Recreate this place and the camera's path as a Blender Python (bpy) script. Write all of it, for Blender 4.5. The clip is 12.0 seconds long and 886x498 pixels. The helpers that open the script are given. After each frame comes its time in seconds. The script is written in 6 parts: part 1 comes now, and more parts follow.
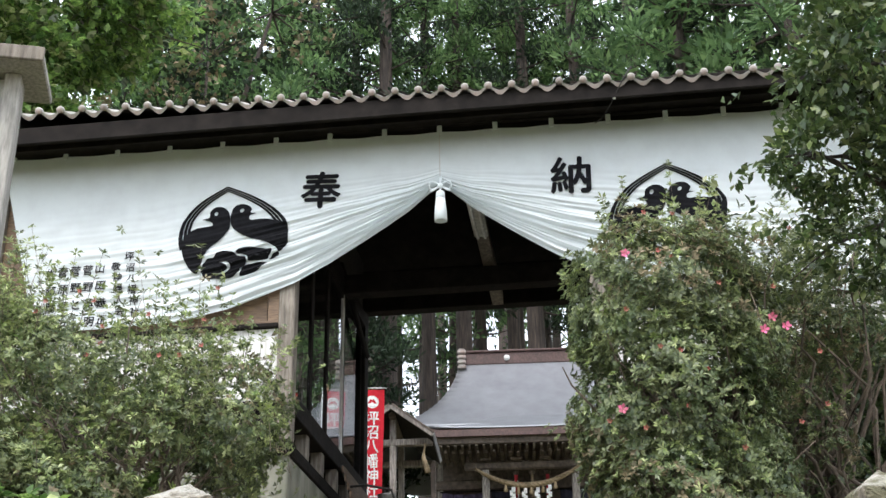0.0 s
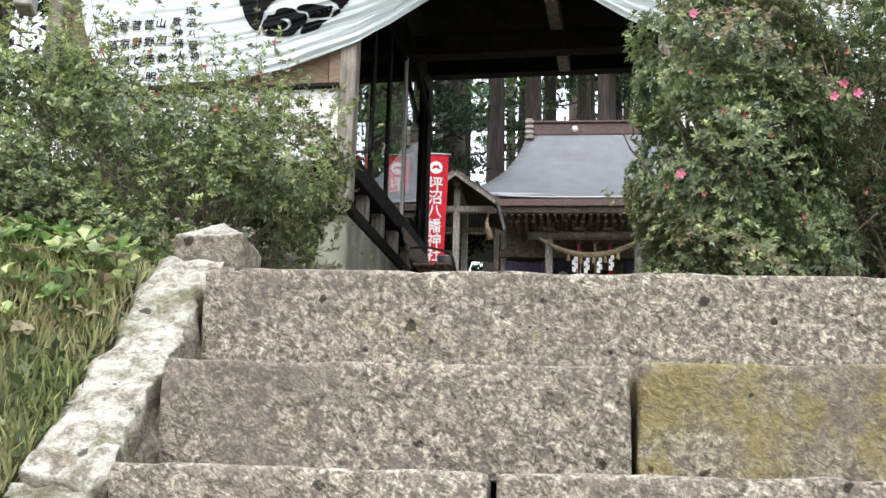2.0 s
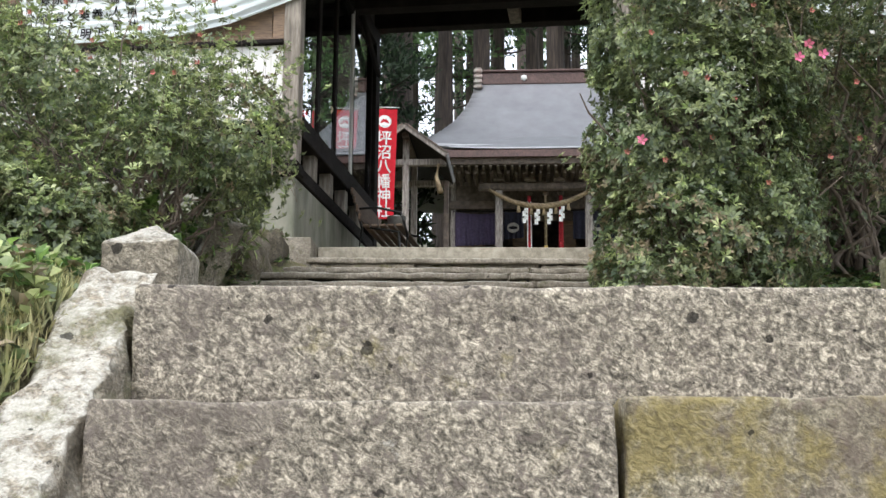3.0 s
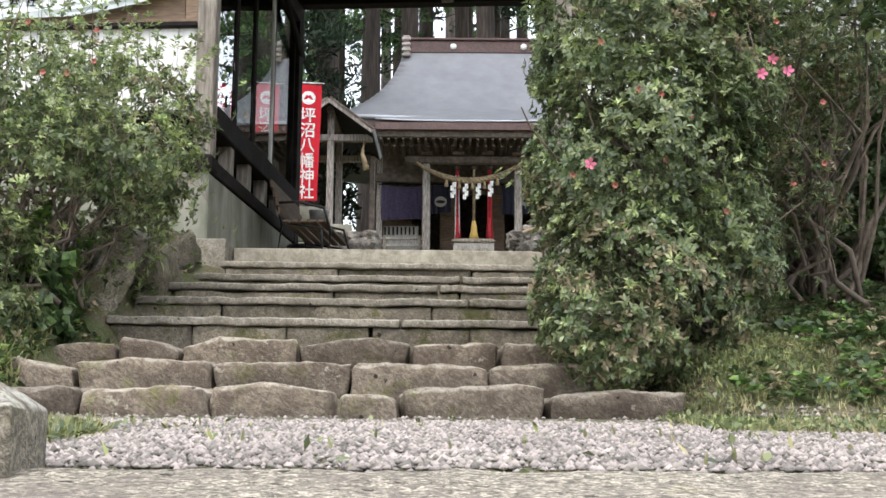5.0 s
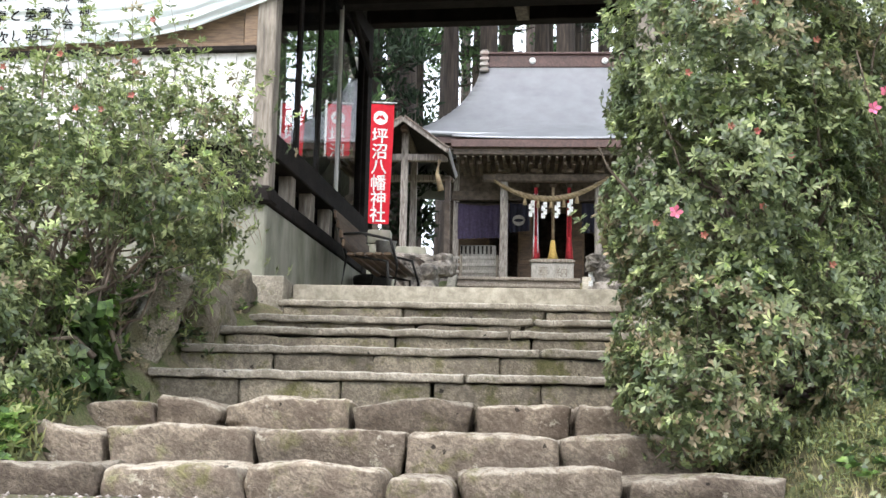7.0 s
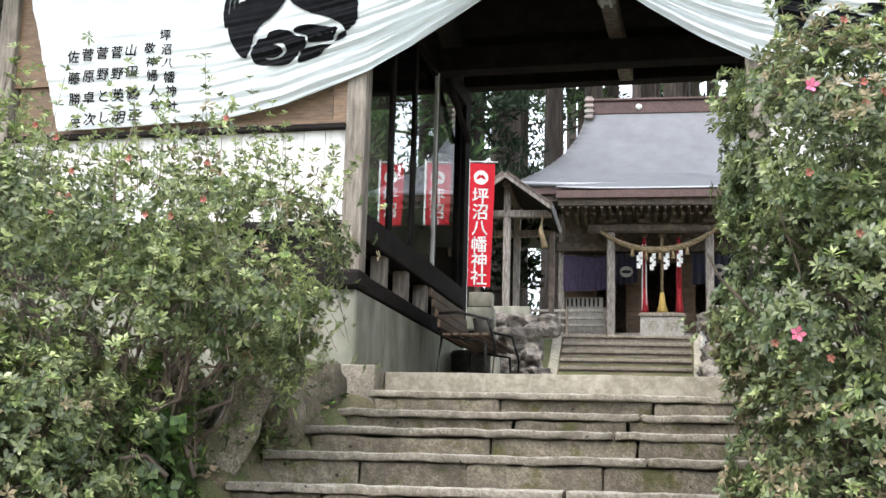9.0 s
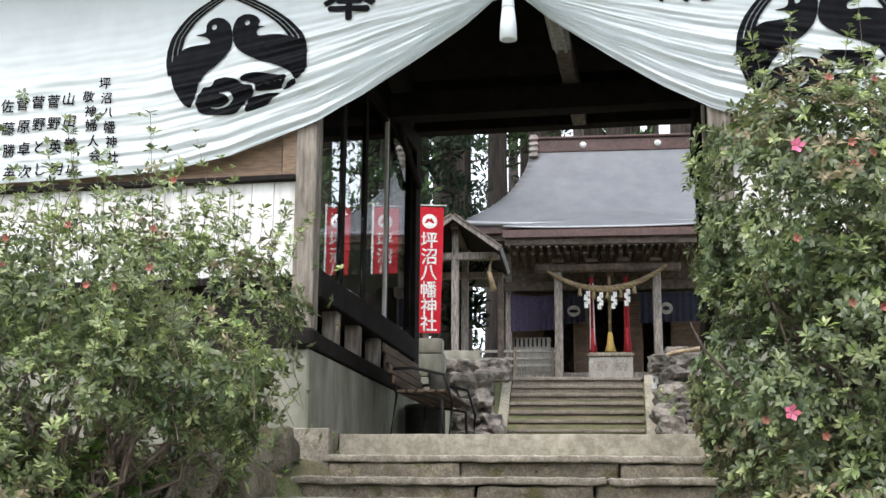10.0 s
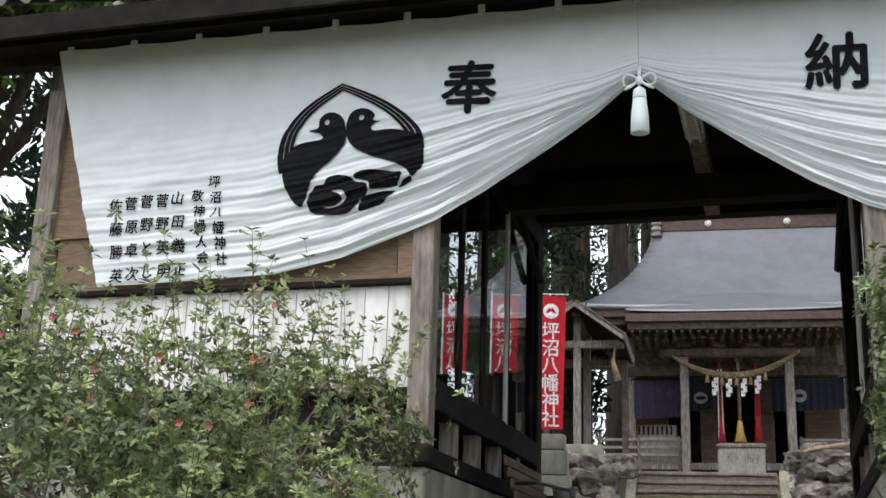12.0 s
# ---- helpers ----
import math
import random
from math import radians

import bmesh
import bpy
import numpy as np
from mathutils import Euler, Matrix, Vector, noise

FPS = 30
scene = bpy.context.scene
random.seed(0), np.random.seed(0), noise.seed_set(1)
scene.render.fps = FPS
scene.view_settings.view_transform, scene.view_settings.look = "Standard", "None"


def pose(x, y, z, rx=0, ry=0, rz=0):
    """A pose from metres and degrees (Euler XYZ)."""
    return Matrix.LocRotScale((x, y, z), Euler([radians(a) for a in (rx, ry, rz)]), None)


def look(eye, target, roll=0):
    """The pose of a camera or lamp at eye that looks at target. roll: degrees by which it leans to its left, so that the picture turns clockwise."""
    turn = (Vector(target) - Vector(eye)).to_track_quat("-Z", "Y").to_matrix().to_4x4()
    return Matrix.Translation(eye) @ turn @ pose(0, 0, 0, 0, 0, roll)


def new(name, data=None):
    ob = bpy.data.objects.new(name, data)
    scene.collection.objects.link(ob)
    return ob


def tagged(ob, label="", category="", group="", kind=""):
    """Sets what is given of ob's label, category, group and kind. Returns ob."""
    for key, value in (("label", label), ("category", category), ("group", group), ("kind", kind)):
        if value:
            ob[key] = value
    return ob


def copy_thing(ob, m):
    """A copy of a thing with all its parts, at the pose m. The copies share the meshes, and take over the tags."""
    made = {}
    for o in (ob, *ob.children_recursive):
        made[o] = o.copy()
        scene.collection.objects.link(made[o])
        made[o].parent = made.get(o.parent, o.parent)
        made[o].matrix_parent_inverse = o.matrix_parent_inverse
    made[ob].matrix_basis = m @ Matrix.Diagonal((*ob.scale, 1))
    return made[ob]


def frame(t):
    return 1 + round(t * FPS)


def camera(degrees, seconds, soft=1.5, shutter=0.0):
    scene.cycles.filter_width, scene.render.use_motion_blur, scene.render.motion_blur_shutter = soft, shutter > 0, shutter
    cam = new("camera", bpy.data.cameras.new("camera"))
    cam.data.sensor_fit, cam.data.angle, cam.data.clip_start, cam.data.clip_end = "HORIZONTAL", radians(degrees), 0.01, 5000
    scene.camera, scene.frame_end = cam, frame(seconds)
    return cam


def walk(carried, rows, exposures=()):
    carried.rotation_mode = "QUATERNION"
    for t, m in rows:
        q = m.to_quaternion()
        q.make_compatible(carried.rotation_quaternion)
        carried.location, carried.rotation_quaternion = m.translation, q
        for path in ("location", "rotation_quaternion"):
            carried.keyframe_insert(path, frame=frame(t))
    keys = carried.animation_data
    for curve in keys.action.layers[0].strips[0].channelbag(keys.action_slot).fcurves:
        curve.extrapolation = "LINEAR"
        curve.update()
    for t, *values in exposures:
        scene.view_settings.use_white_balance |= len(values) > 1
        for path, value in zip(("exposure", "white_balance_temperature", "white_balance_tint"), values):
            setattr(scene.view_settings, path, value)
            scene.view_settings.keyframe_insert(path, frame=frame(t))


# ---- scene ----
cam = camera(40.0, 12.0)
PATH = [
    (0, (0.011, 0.054, -0.595), (0.0, 1.877, 0.229), -1.0),
    (0.5, (0.04, 0.03, -0.611), (0.006, 1.876, 0.158), -0.2),
    (1, (0.126, 0.016, -0.62), (0.046, 1.898, 0.051), 1.3),
    (1.5, (0.153, 0.036, -0.627), (0.031, 1.953, -0.072), 1.8),
    (2, (0.097, 0.185, -0.628), (-0.031, 2.124, -0.159), 1.6),
    (2.5, (0.032, 0.336, -0.445), (-0.051, 2.287, -0.013), 0.8),
    (3, (0.054, 0.45, -0.42), (0.011, 2.413, -0.035), 0.4),
    (3.2, (0.092, 0.531, -0.403), (0.061, 2.494, -0.019), 0.3),
    (4.8, (0.059, 1.062, 0.08), (0.107, 3.035, 0.408), 0.4),
    (5, (0.036, 1.077, 0.096), (0.116, 3.05, 0.414), 0.4),
    (5.5, (0.05, 1.243, 0.117), (0.103, 3.219, 0.419), 0.3),
    (6, (0.091, 1.442, 0.267), (0.109, 3.406, 0.648), 1.0),
    (6.5, (0.146, 1.57, 0.349), (0.096, 3.54, 0.688), 1.1),
    (6.7, (0.123, 1.627, 0.369), (0.071, 3.599, 0.7), 1.2),
    (8.3, (0.227, 1.987, 0.792), (0.114, 3.949, 1.165), 1.0),
    (8.5, (0.231, 2.016, 0.836), (0.067, 3.973, 1.215), 1.3),
    (9, (0.184, 2.164, 0.87), (-0.047, 4.112, 1.259), 1.6),
    (9.5, (0.071, 2.353, 1.03), (-0.08, 4.3, 1.459), 0.9),
    (10, (0.037, 2.462, 1.094), (-0.097, 4.407, 1.539), 0.4),
    (10.5, (0.051, 2.637, 1.169), (-0.098, 4.578, 1.629), 0.5),
    (11, (0.062, 2.72, 1.331), (-0.176, 4.642, 1.83), 1.4),
    (11.5, (0.023, 2.828, 1.366), (-0.272, 4.738, 1.88), 1.5),
    (12, (-0.068, 3.019, 1.49), (-0.391, 4.913, 2.045), 1.8),
]
EXPOSURE = [(0.0, 1.05), (2.0, 1.18), (3.0, 1.05), (5.0, 1.15), (6.5, 1.55), (8.5, 1.5), (9.0, 1.4), (9.5, 1.18), (10.5, 1.0), (12.0, 0.56)]
walk(cam, [(t, look(eye, target, roll)) for t, eye, target, roll in PATH], EXPOSURE)


# ---- world, sun, exposure ----
def build_world():
    w = bpy.data.worlds.new("overcast_sky")
    scene.world = w
    w.use_nodes = True
    nt = w.node_tree
    nt.nodes.clear()
    out = nt.nodes.new("ShaderNodeOutputWorld")
    bg = nt.nodes.new("ShaderNodeBackground")
    sky = nt.nodes.new("ShaderNodeTexSky")
    sky.sky_type = "NISHITA"
    sky.sun_disc = False
    sky.sun_elevation, sky.sun_rotation = radians(62), radians(200)
    sky.dust_density, sky.air_density = 4.0, 1.2
    mix = nt.nodes.new("ShaderNodeMixRGB")
    mix.inputs[0].default_value = 0.72
    mix.inputs[2].default_value = (9.4, 10.0, 11.0, 1)
    nt.links.new(sky.outputs[0], mix.inputs[1])
    nt.links.new(mix.outputs[0], bg.inputs[0])
    bg.inputs[1].default_value = 0.15
    nt.links.new(bg.outputs[0], out.inputs[0])


build_world()
sun_data = bpy.data.lights.new("sun", "SUN")
sun_data.energy, sun_data.angle, sun_data.color = 1.0, radians(25), (1.0, 0.97, 0.92)
sun = new("sun", sun_data)
sun.matrix_world = look((-20, -40, 80), (0, 10, 0))


# ---- outlines of the characters that are written on things ----
def glyph_outlines(ch):
    cu = bpy.data.curves.new("text", "FONT")
    cu.body, cu.size = ch, 1.0
    ob = new("text", cu)
    line = ob.to_curve(bpy.context.evaluated_depsgraph_get())
    loops = []
    for sp in line.splines:
        pts = []
        bz = list(sp.bezier_points)
        for i, p in enumerate(bz):
            q = bz[(i + 1) % len(bz)]
            straight = (p.handle_right - p.co).length < 1e-4 and (q.handle_left - q.co).length < 1e-4
            for k in range(1 if straight else 3):
                t = k / 3
                c = p.co * (1 - t) ** 3 + p.handle_right * 3 * t * (1 - t) ** 2 + q.handle_left * 3 * t * t * (1 - t) + q.co * t ** 3
                if not pts or (Vector(pts[-1]) - Vector((c.x, c.y))).length > 4e-3:
                    pts.append((c.x, c.y))
        if not bz:
            pts = [(p.co.x, p.co.y) for p in sp.points]
        if len(pts) > 2:
            loops.append(pts)
    ob.to_curve_clear()
    bpy.data.objects.remove(ob)
    bpy.data.curves.remove(cu)
    return loops


GLYPHS = {ch: glyph_outlines(ch) for ch in "奉納坪沼八幡神社敬婦人会山田義正菅野英明とし原卓次佐藤勝"}


# ---- materials ----
def mat(name, col, rough=0.8, metal=0.0, var=0.25, scale=4.0, col2=None, amount=0.5, scale2=18.0, bump=0.3, bump_scale=60.0,
        stretch=(1, 1, 1), isl=0.0, transl=0.0, spec=0.5, coords="Object", dist=0.01, grain=0.0, pits=0.0, pale=None, tool=0.0):
    """A procedural surface: base colour varied at two scales, a second colour in patches, fine relief."""
    m = bpy.data.materials.new(name)
    m.use_nodes = True
    nt = m.node_tree
    N, L = nt.nodes, nt.links
    b = N["Principled BSDF"]
    b.inputs["Roughness"].default_value, b.inputs["Metallic"].default_value = rough, metal
    b.inputs["Specular IOR Level"].default_value = spec
    tc = N.new("ShaderNodeTexCoord")
    mp = N.new("ShaderNodeMapping")
    mp.inputs["Scale"].default_value = stretch
    if coords == "World":
        geo = N.new("ShaderNodeNewGeometry")
        L.new(geo.outputs["Position"], mp.inputs[0])
    else:
        L.new(tc.outputs[coords], mp.inputs[0])

    def nz(s, det=6.0, r=0.6):
        n = N.new("ShaderNodeTexNoise")
        n.inputs["Scale"].default_value, n.inputs["Detail"].default_value, n.inputs["Roughness"].default_value = s, det, r
        L.new(mp.outputs[0], n.inputs["Vector"])
        return n.outputs["Fac"]

    def ramp(src, a, c, lo, hi):
        r = N.new("ShaderNodeMapRange")
        r.inputs["From Min"].default_value, r.inputs["From Max"].default_value = a, c
        r.inputs["To Min"].default_value, r.inputs["To Max"].default_value = lo, hi
        L.new(src, r.inputs["Value"])
        return r.outputs[0]

    def mixer(kind, fac, a, c):
        x = N.new("ShaderNodeMixRGB")
        x.blend_type = kind
        for i, v in ((0, fac), (1, a), (2, c)):
            if isinstance(v, (int, float)):
                x.inputs[i].default_value = v
            elif isinstance(v, tuple):
                x.inputs[i].default_value = (*v, 1)
            else:
                L.new(v, x.inputs[i])
        return x.outputs[0]

    c = mixer("MIX", ramp(nz(scale2), 0.5 - amount * 0.25, 0.75 - amount * 0.25, 0, 1), col, col2 or tuple(v * 0.6 for v in col))
    if grain:
        c = mixer("MULTIPLY", 1.0, c, ramp(nz(bump_scale * 2.2, 5.0, 0.75), 0.28, 0.72, 1 - grain, 1 + grain))
    if pale is not None:
        c = mixer("MIX", ramp(nz(scale2 * 0.55, 7.0, 0.72), 0.55, 0.68, 0, 0.85), c, pale)
    marks = None
    if tool:
        mp2 = N.new("ShaderNodeMapping")
        mp2.inputs["Rotation"].default_value = (0, radians(38), 0)
        L.new(tc.outputs["Object"], mp2.inputs[0])
        mp3 = N.new("ShaderNodeMapping")
        mp3.inputs["Scale"].default_value = (13, 26, 44)
        L.new(mp2.outputs[0], mp3.inputs[0])
        mk = N.new("ShaderNodeTexNoise")
        mk.inputs["Scale"].default_value, mk.inputs["Detail"].default_value = 1.0, 5.0
        L.new(mp3.outputs[0], mk.inputs["Vector"])
        marks = mk.outputs["Fac"]
        c = mixer("MULTIPLY", 1.0, c, ramp(marks, 0.32, 0.68, 1 - tool, 1 + tool))
    hole = None
    if pits:
        vo = N.new("ShaderNodeTexVoronoi")
        vo.inputs["Scale"].default_value = pits
        L.new(mp.outputs[0], vo.inputs["Vector"])
        wob = N.new("ShaderNodeMath")
        wob.operation = "MULTIPLY_ADD"
        wob.inputs[1].default_value, wob.inputs[2].default_value = 0.8, -0.45
        L.new(nz(pits * 0.35, 4.0), wob.inputs[0])
        ad = N.new("ShaderNodeMath")
        ad.operation = "ADD"
        L.new(vo.outputs["Distance"], ad.inputs[0])
        L.new(wob.outputs[0], ad.inputs[1])
        hole = ramp(ad.outputs[0], 0.0, 0.07, 0.0, 1.0)
        c = mixer("MULTIPLY", 1.0, c, ramp(hole, 0, 1, 0.25, 1.0))
    big = ramp(nz(scale, 3.0), 0.3, 0.7, 1 - var, 1 + var)
    hsv = N.new("ShaderNodeHueSaturation")
    L.new(c, hsv.inputs["Color"])
    if isl:
        geo2 = N.new("ShaderNodeNewGeometry")
        inf = N.new("ShaderNodeObjectInfo")
        add = N.new("ShaderNodeMath")
        add.operation = "ADD"
        L.new(geo2.outputs["Random Per Island"], add.inputs[0])
        L.new(inf.outputs["Random"], add.inputs[1])
        fr = N.new("ShaderNodeMath")
        fr.operation = "FRACT"
        L.new(add.outputs[0], fr.inputs[0])
        mul = N.new("ShaderNodeMath")
        mul.operation = "MULTIPLY"
        L.new(big, mul.inputs[0])
        L.new(ramp(fr.outputs[0], 0, 1, 1 - isl, 1 + isl), mul.inputs[1])
        L.new(mul.outputs[0], hsv.inputs["Value"])
        L.new(ramp(fr.outputs[0], 0, 1, 0.5 + isl * 0.035, 0.5 - isl * 0.035), hsv.inputs["Hue"])
    else:
        L.new(big, hsv.inputs["Value"])
    L.new(hsv.outputs[0], b.inputs["Base Color"])
    if bump:
        bp = N.new("ShaderNodeBump")
        bp.inputs["Strength"].default_value, bp.inputs["Distance"].default_value = bump, dist
        rel = nz(bump_scale, 8.0, 0.75)
        if hole is not None:
            mu = N.new("ShaderNodeMath")
            mu.operation = "ADD"
            L.new(rel, mu.inputs[0])
            L.new(hole, mu.inputs[1])
            rel = mu.outputs[0]
        if marks is not None:
            mu2 = N.new("ShaderNodeMath")
            mu2.operation = "MULTIPLY_ADD"
            mu2.inputs[1].default_value = 0.8
            L.new(marks, mu2.inputs[0])
            L.new(rel, mu2.inputs[2])
            rel = mu2.outputs[0]
        L.new(rel, bp.inputs["Height"])
        L.new(bp.outputs[0], b.inputs["Normal"])
    if transl:
        t = N.new("ShaderNodeBsdfTranslucent")
        L.new(hsv.outputs[0], t.inputs["Color"])
        ms = N.new("ShaderNodeMixShader")
        ms.inputs[0].default_value = transl
        L.new(b.outputs[0], ms.inputs[1])
        L.new(t.outputs[0], ms.inputs[2])
        L.new(ms.outputs[0], N["Material Output"].inputs[0])
    return m


def stone_mat(name, col, dark, pale, fleck=0.5, pale_share=0.2, moss=None, moss_share=0.0, holes=0.3, bump=0.5, rough=0.93, isl=0.1, mark=(36, 46, 62), top_pale=0.0, speck=1.0):
    """Quarried or natural stone: slanting chisel flecks, fine grain, stains, lichen, moss and a few open pits."""
    m = bpy.data.materials.new(name)
    m.use_nodes = True
    N, L = m.node_tree.nodes, m.node_tree.links
    b = N["Principled BSDF"]
    b.inputs["Roughness"].default_value, b.inputs["Specular IOR Level"].default_value = rough, 0.25
    tc, inf = N.new("ShaderNodeTexCoord"), N.new("ShaderNodeObjectInfo")
    base = tc.outputs["Object"]

    def noise_at(scale, detail=4.0, vec=base, r=0.6, warp=0.0):
        n = N.new("ShaderNodeTexNoise")
        for k, v in (("Scale", scale), ("Detail", detail), ("Roughness", r), ("Distortion", warp)):
            n.inputs[k].default_value = v
        L.new(vec, n.inputs["Vector"])
        return n.outputs["Fac"]

    def span(src, a, c, lo=0.0, hi=1.0):
        r = N.new("ShaderNodeMapRange")
        for k, v in zip(("From Min", "From Max", "To Min", "To Max"), (a, c, lo, hi)):
            r.inputs[k].default_value = v
        L.new(src, r.inputs["Value"])
        return r.outputs[0]

    def blend(kind, fac, a, c):
        x = N.new("ShaderNodeMixRGB")
        x.blend_type = kind
        for k, v in enumerate((fac, a, c)):
            if isinstance(v, tuple):
                x.inputs[k].default_value = (*v, 1)
            elif isinstance(v, (int, float)):
                x.inputs[k].default_value = v
            else:
                L.new(v, x.inputs[k])
        return x.outputs[0]

    def calc(op, a, c):
        x = N.new("ShaderNodeMath")
        x.operation = op
        for k, v in enumerate((a, c)):
            if isinstance(v, (int, float)):
                x.inputs[k].default_value = v
            else:
                L.new(v, x.inputs[k])
        return x.outputs[0]

    turn, squeeze = N.new("ShaderNodeMapping"), N.new("ShaderNodeMapping")
    turn.inputs["Rotation"].default_value = (0, radians(-36), 0)
    squeeze.inputs["Scale"].default_value = mark
    L.new(base, turn.inputs[0])
    L.new(turn.outputs[0], squeeze.inputs[0])
    flecks = noise_at(1.0, 4.0, squeeze.outputs[0], 0.65, 1.6)
    fine = noise_at(150, 3.0)
    mid = noise_at(46, 4.0, warp=0.5)
    c = blend("MIX", span(mid, 0.44, 0.58, 0.5 - 0.5 * speck, 0.5 + 0.5 * speck), tuple(v * 1.2 for v in col), tuple(v * 0.55 for v in col))
    c = blend("MULTIPLY", 1.0, c, span(flecks, 0.36, 0.64, 1 - fleck, 1 + fleck * 0.8))
    c = blend("MULTIPLY", 1.0, c, span(fine, 0.35, 0.65, 1 - 0.38 * speck, 1 + 0.38 * speck))
    c = blend("MIX", span(noise_at(3.2, 6.0, r=0.68), 0.48, 0.66, 0, 0.75), c, dark)
    c = blend("MIX", span(noise_at(30, 5.0, r=0.72), 0.545, 0.60, 0, 0.75 * speck), c, tuple(v * 1.1 for v in dark))
    c = blend("MIX", span(noise_at(7.5, 7.0, r=0.7), 0.47, 0.6, 0, 0.85 * (1 - speck)), c, dark)
    spots = span(noise_at(9, 7.0, r=0.75), 0.70 - pale_share * 0.5, 0.74 - pale_share * 0.5, 0, 0.85)
    # pale lichen on upward faces, which also paints the brighter light they catch
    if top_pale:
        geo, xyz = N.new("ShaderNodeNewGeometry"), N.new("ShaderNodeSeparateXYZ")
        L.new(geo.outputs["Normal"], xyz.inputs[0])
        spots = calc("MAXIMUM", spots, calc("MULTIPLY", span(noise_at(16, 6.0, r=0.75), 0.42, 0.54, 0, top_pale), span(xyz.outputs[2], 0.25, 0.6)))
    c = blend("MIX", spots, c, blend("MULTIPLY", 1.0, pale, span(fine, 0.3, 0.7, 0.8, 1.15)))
    if moss:
        c = blend("MIX", span(noise_at(4.5, 7.0, r=0.7), 0.64 - moss_share * 0.4, 0.74 - moss_share * 0.4, 0, 0.9), c, blend("MULTIPLY", 1.0, moss, span(flecks, 0.3, 0.7, 0.5, 1.4)))
    vo = N.new("ShaderNodeTexVoronoi")
    vo.inputs["Scale"].default_value = 19.0
    L.new(base, vo.inputs["Vector"])
    pick = N.new("ShaderNodeSeparateXYZ")
    L.new(vo.outputs["Color"], pick.inputs[0])
    radius = span(pick.outputs[0], 1 - holes, 1.0, 0.0, 0.27)
    edge = calc("SUBTRACT", calc("ADD", vo.outputs["Distance"], calc("MULTIPLY", calc("SUBTRACT", noise_at(55), 0.5), 0.6)), radius)
    open_ = span(edge, -0.02, 0.015)
    c = blend("MULTIPLY", 1.0, c, span(open_, 0, 1, 0.22, 1.0))
    c = blend("MULTIPLY", 1.0, c, span(inf.outputs["Random"], 0, 1, 1 - isl, 1 + isl))
    L.new(c, b.inputs["Base Color"])
    bp = N.new("ShaderNodeBump")
    bp.inputs["Strength"].default_value, bp.inputs["Distance"].default_value = bump, 0.02
    L.new(calc("ADD", calc("ADD", calc("MULTIPLY", flecks, 1.1), calc("MULTIPLY", fine, 0.35)), calc("ADD", open_, mid)), bp.inputs["Height"])
    L.new(bp.outputs[0], b.inputs["Normal"])
    return m


def glass_mat():
    m = bpy.data.materials.new("window_glass")
    m.use_nodes = True
    b = m.node_tree.nodes["Principled BSDF"]
    b.inputs["Base Color"].default_value = (0.9, 0.93, 0.92, 1)
    b.inputs["Roughness"].default_value = 0.0
    b.inputs["Transmission Weight"].default_value = 1.0
    b.inputs["IOR"].default_value = 1.5
    return m


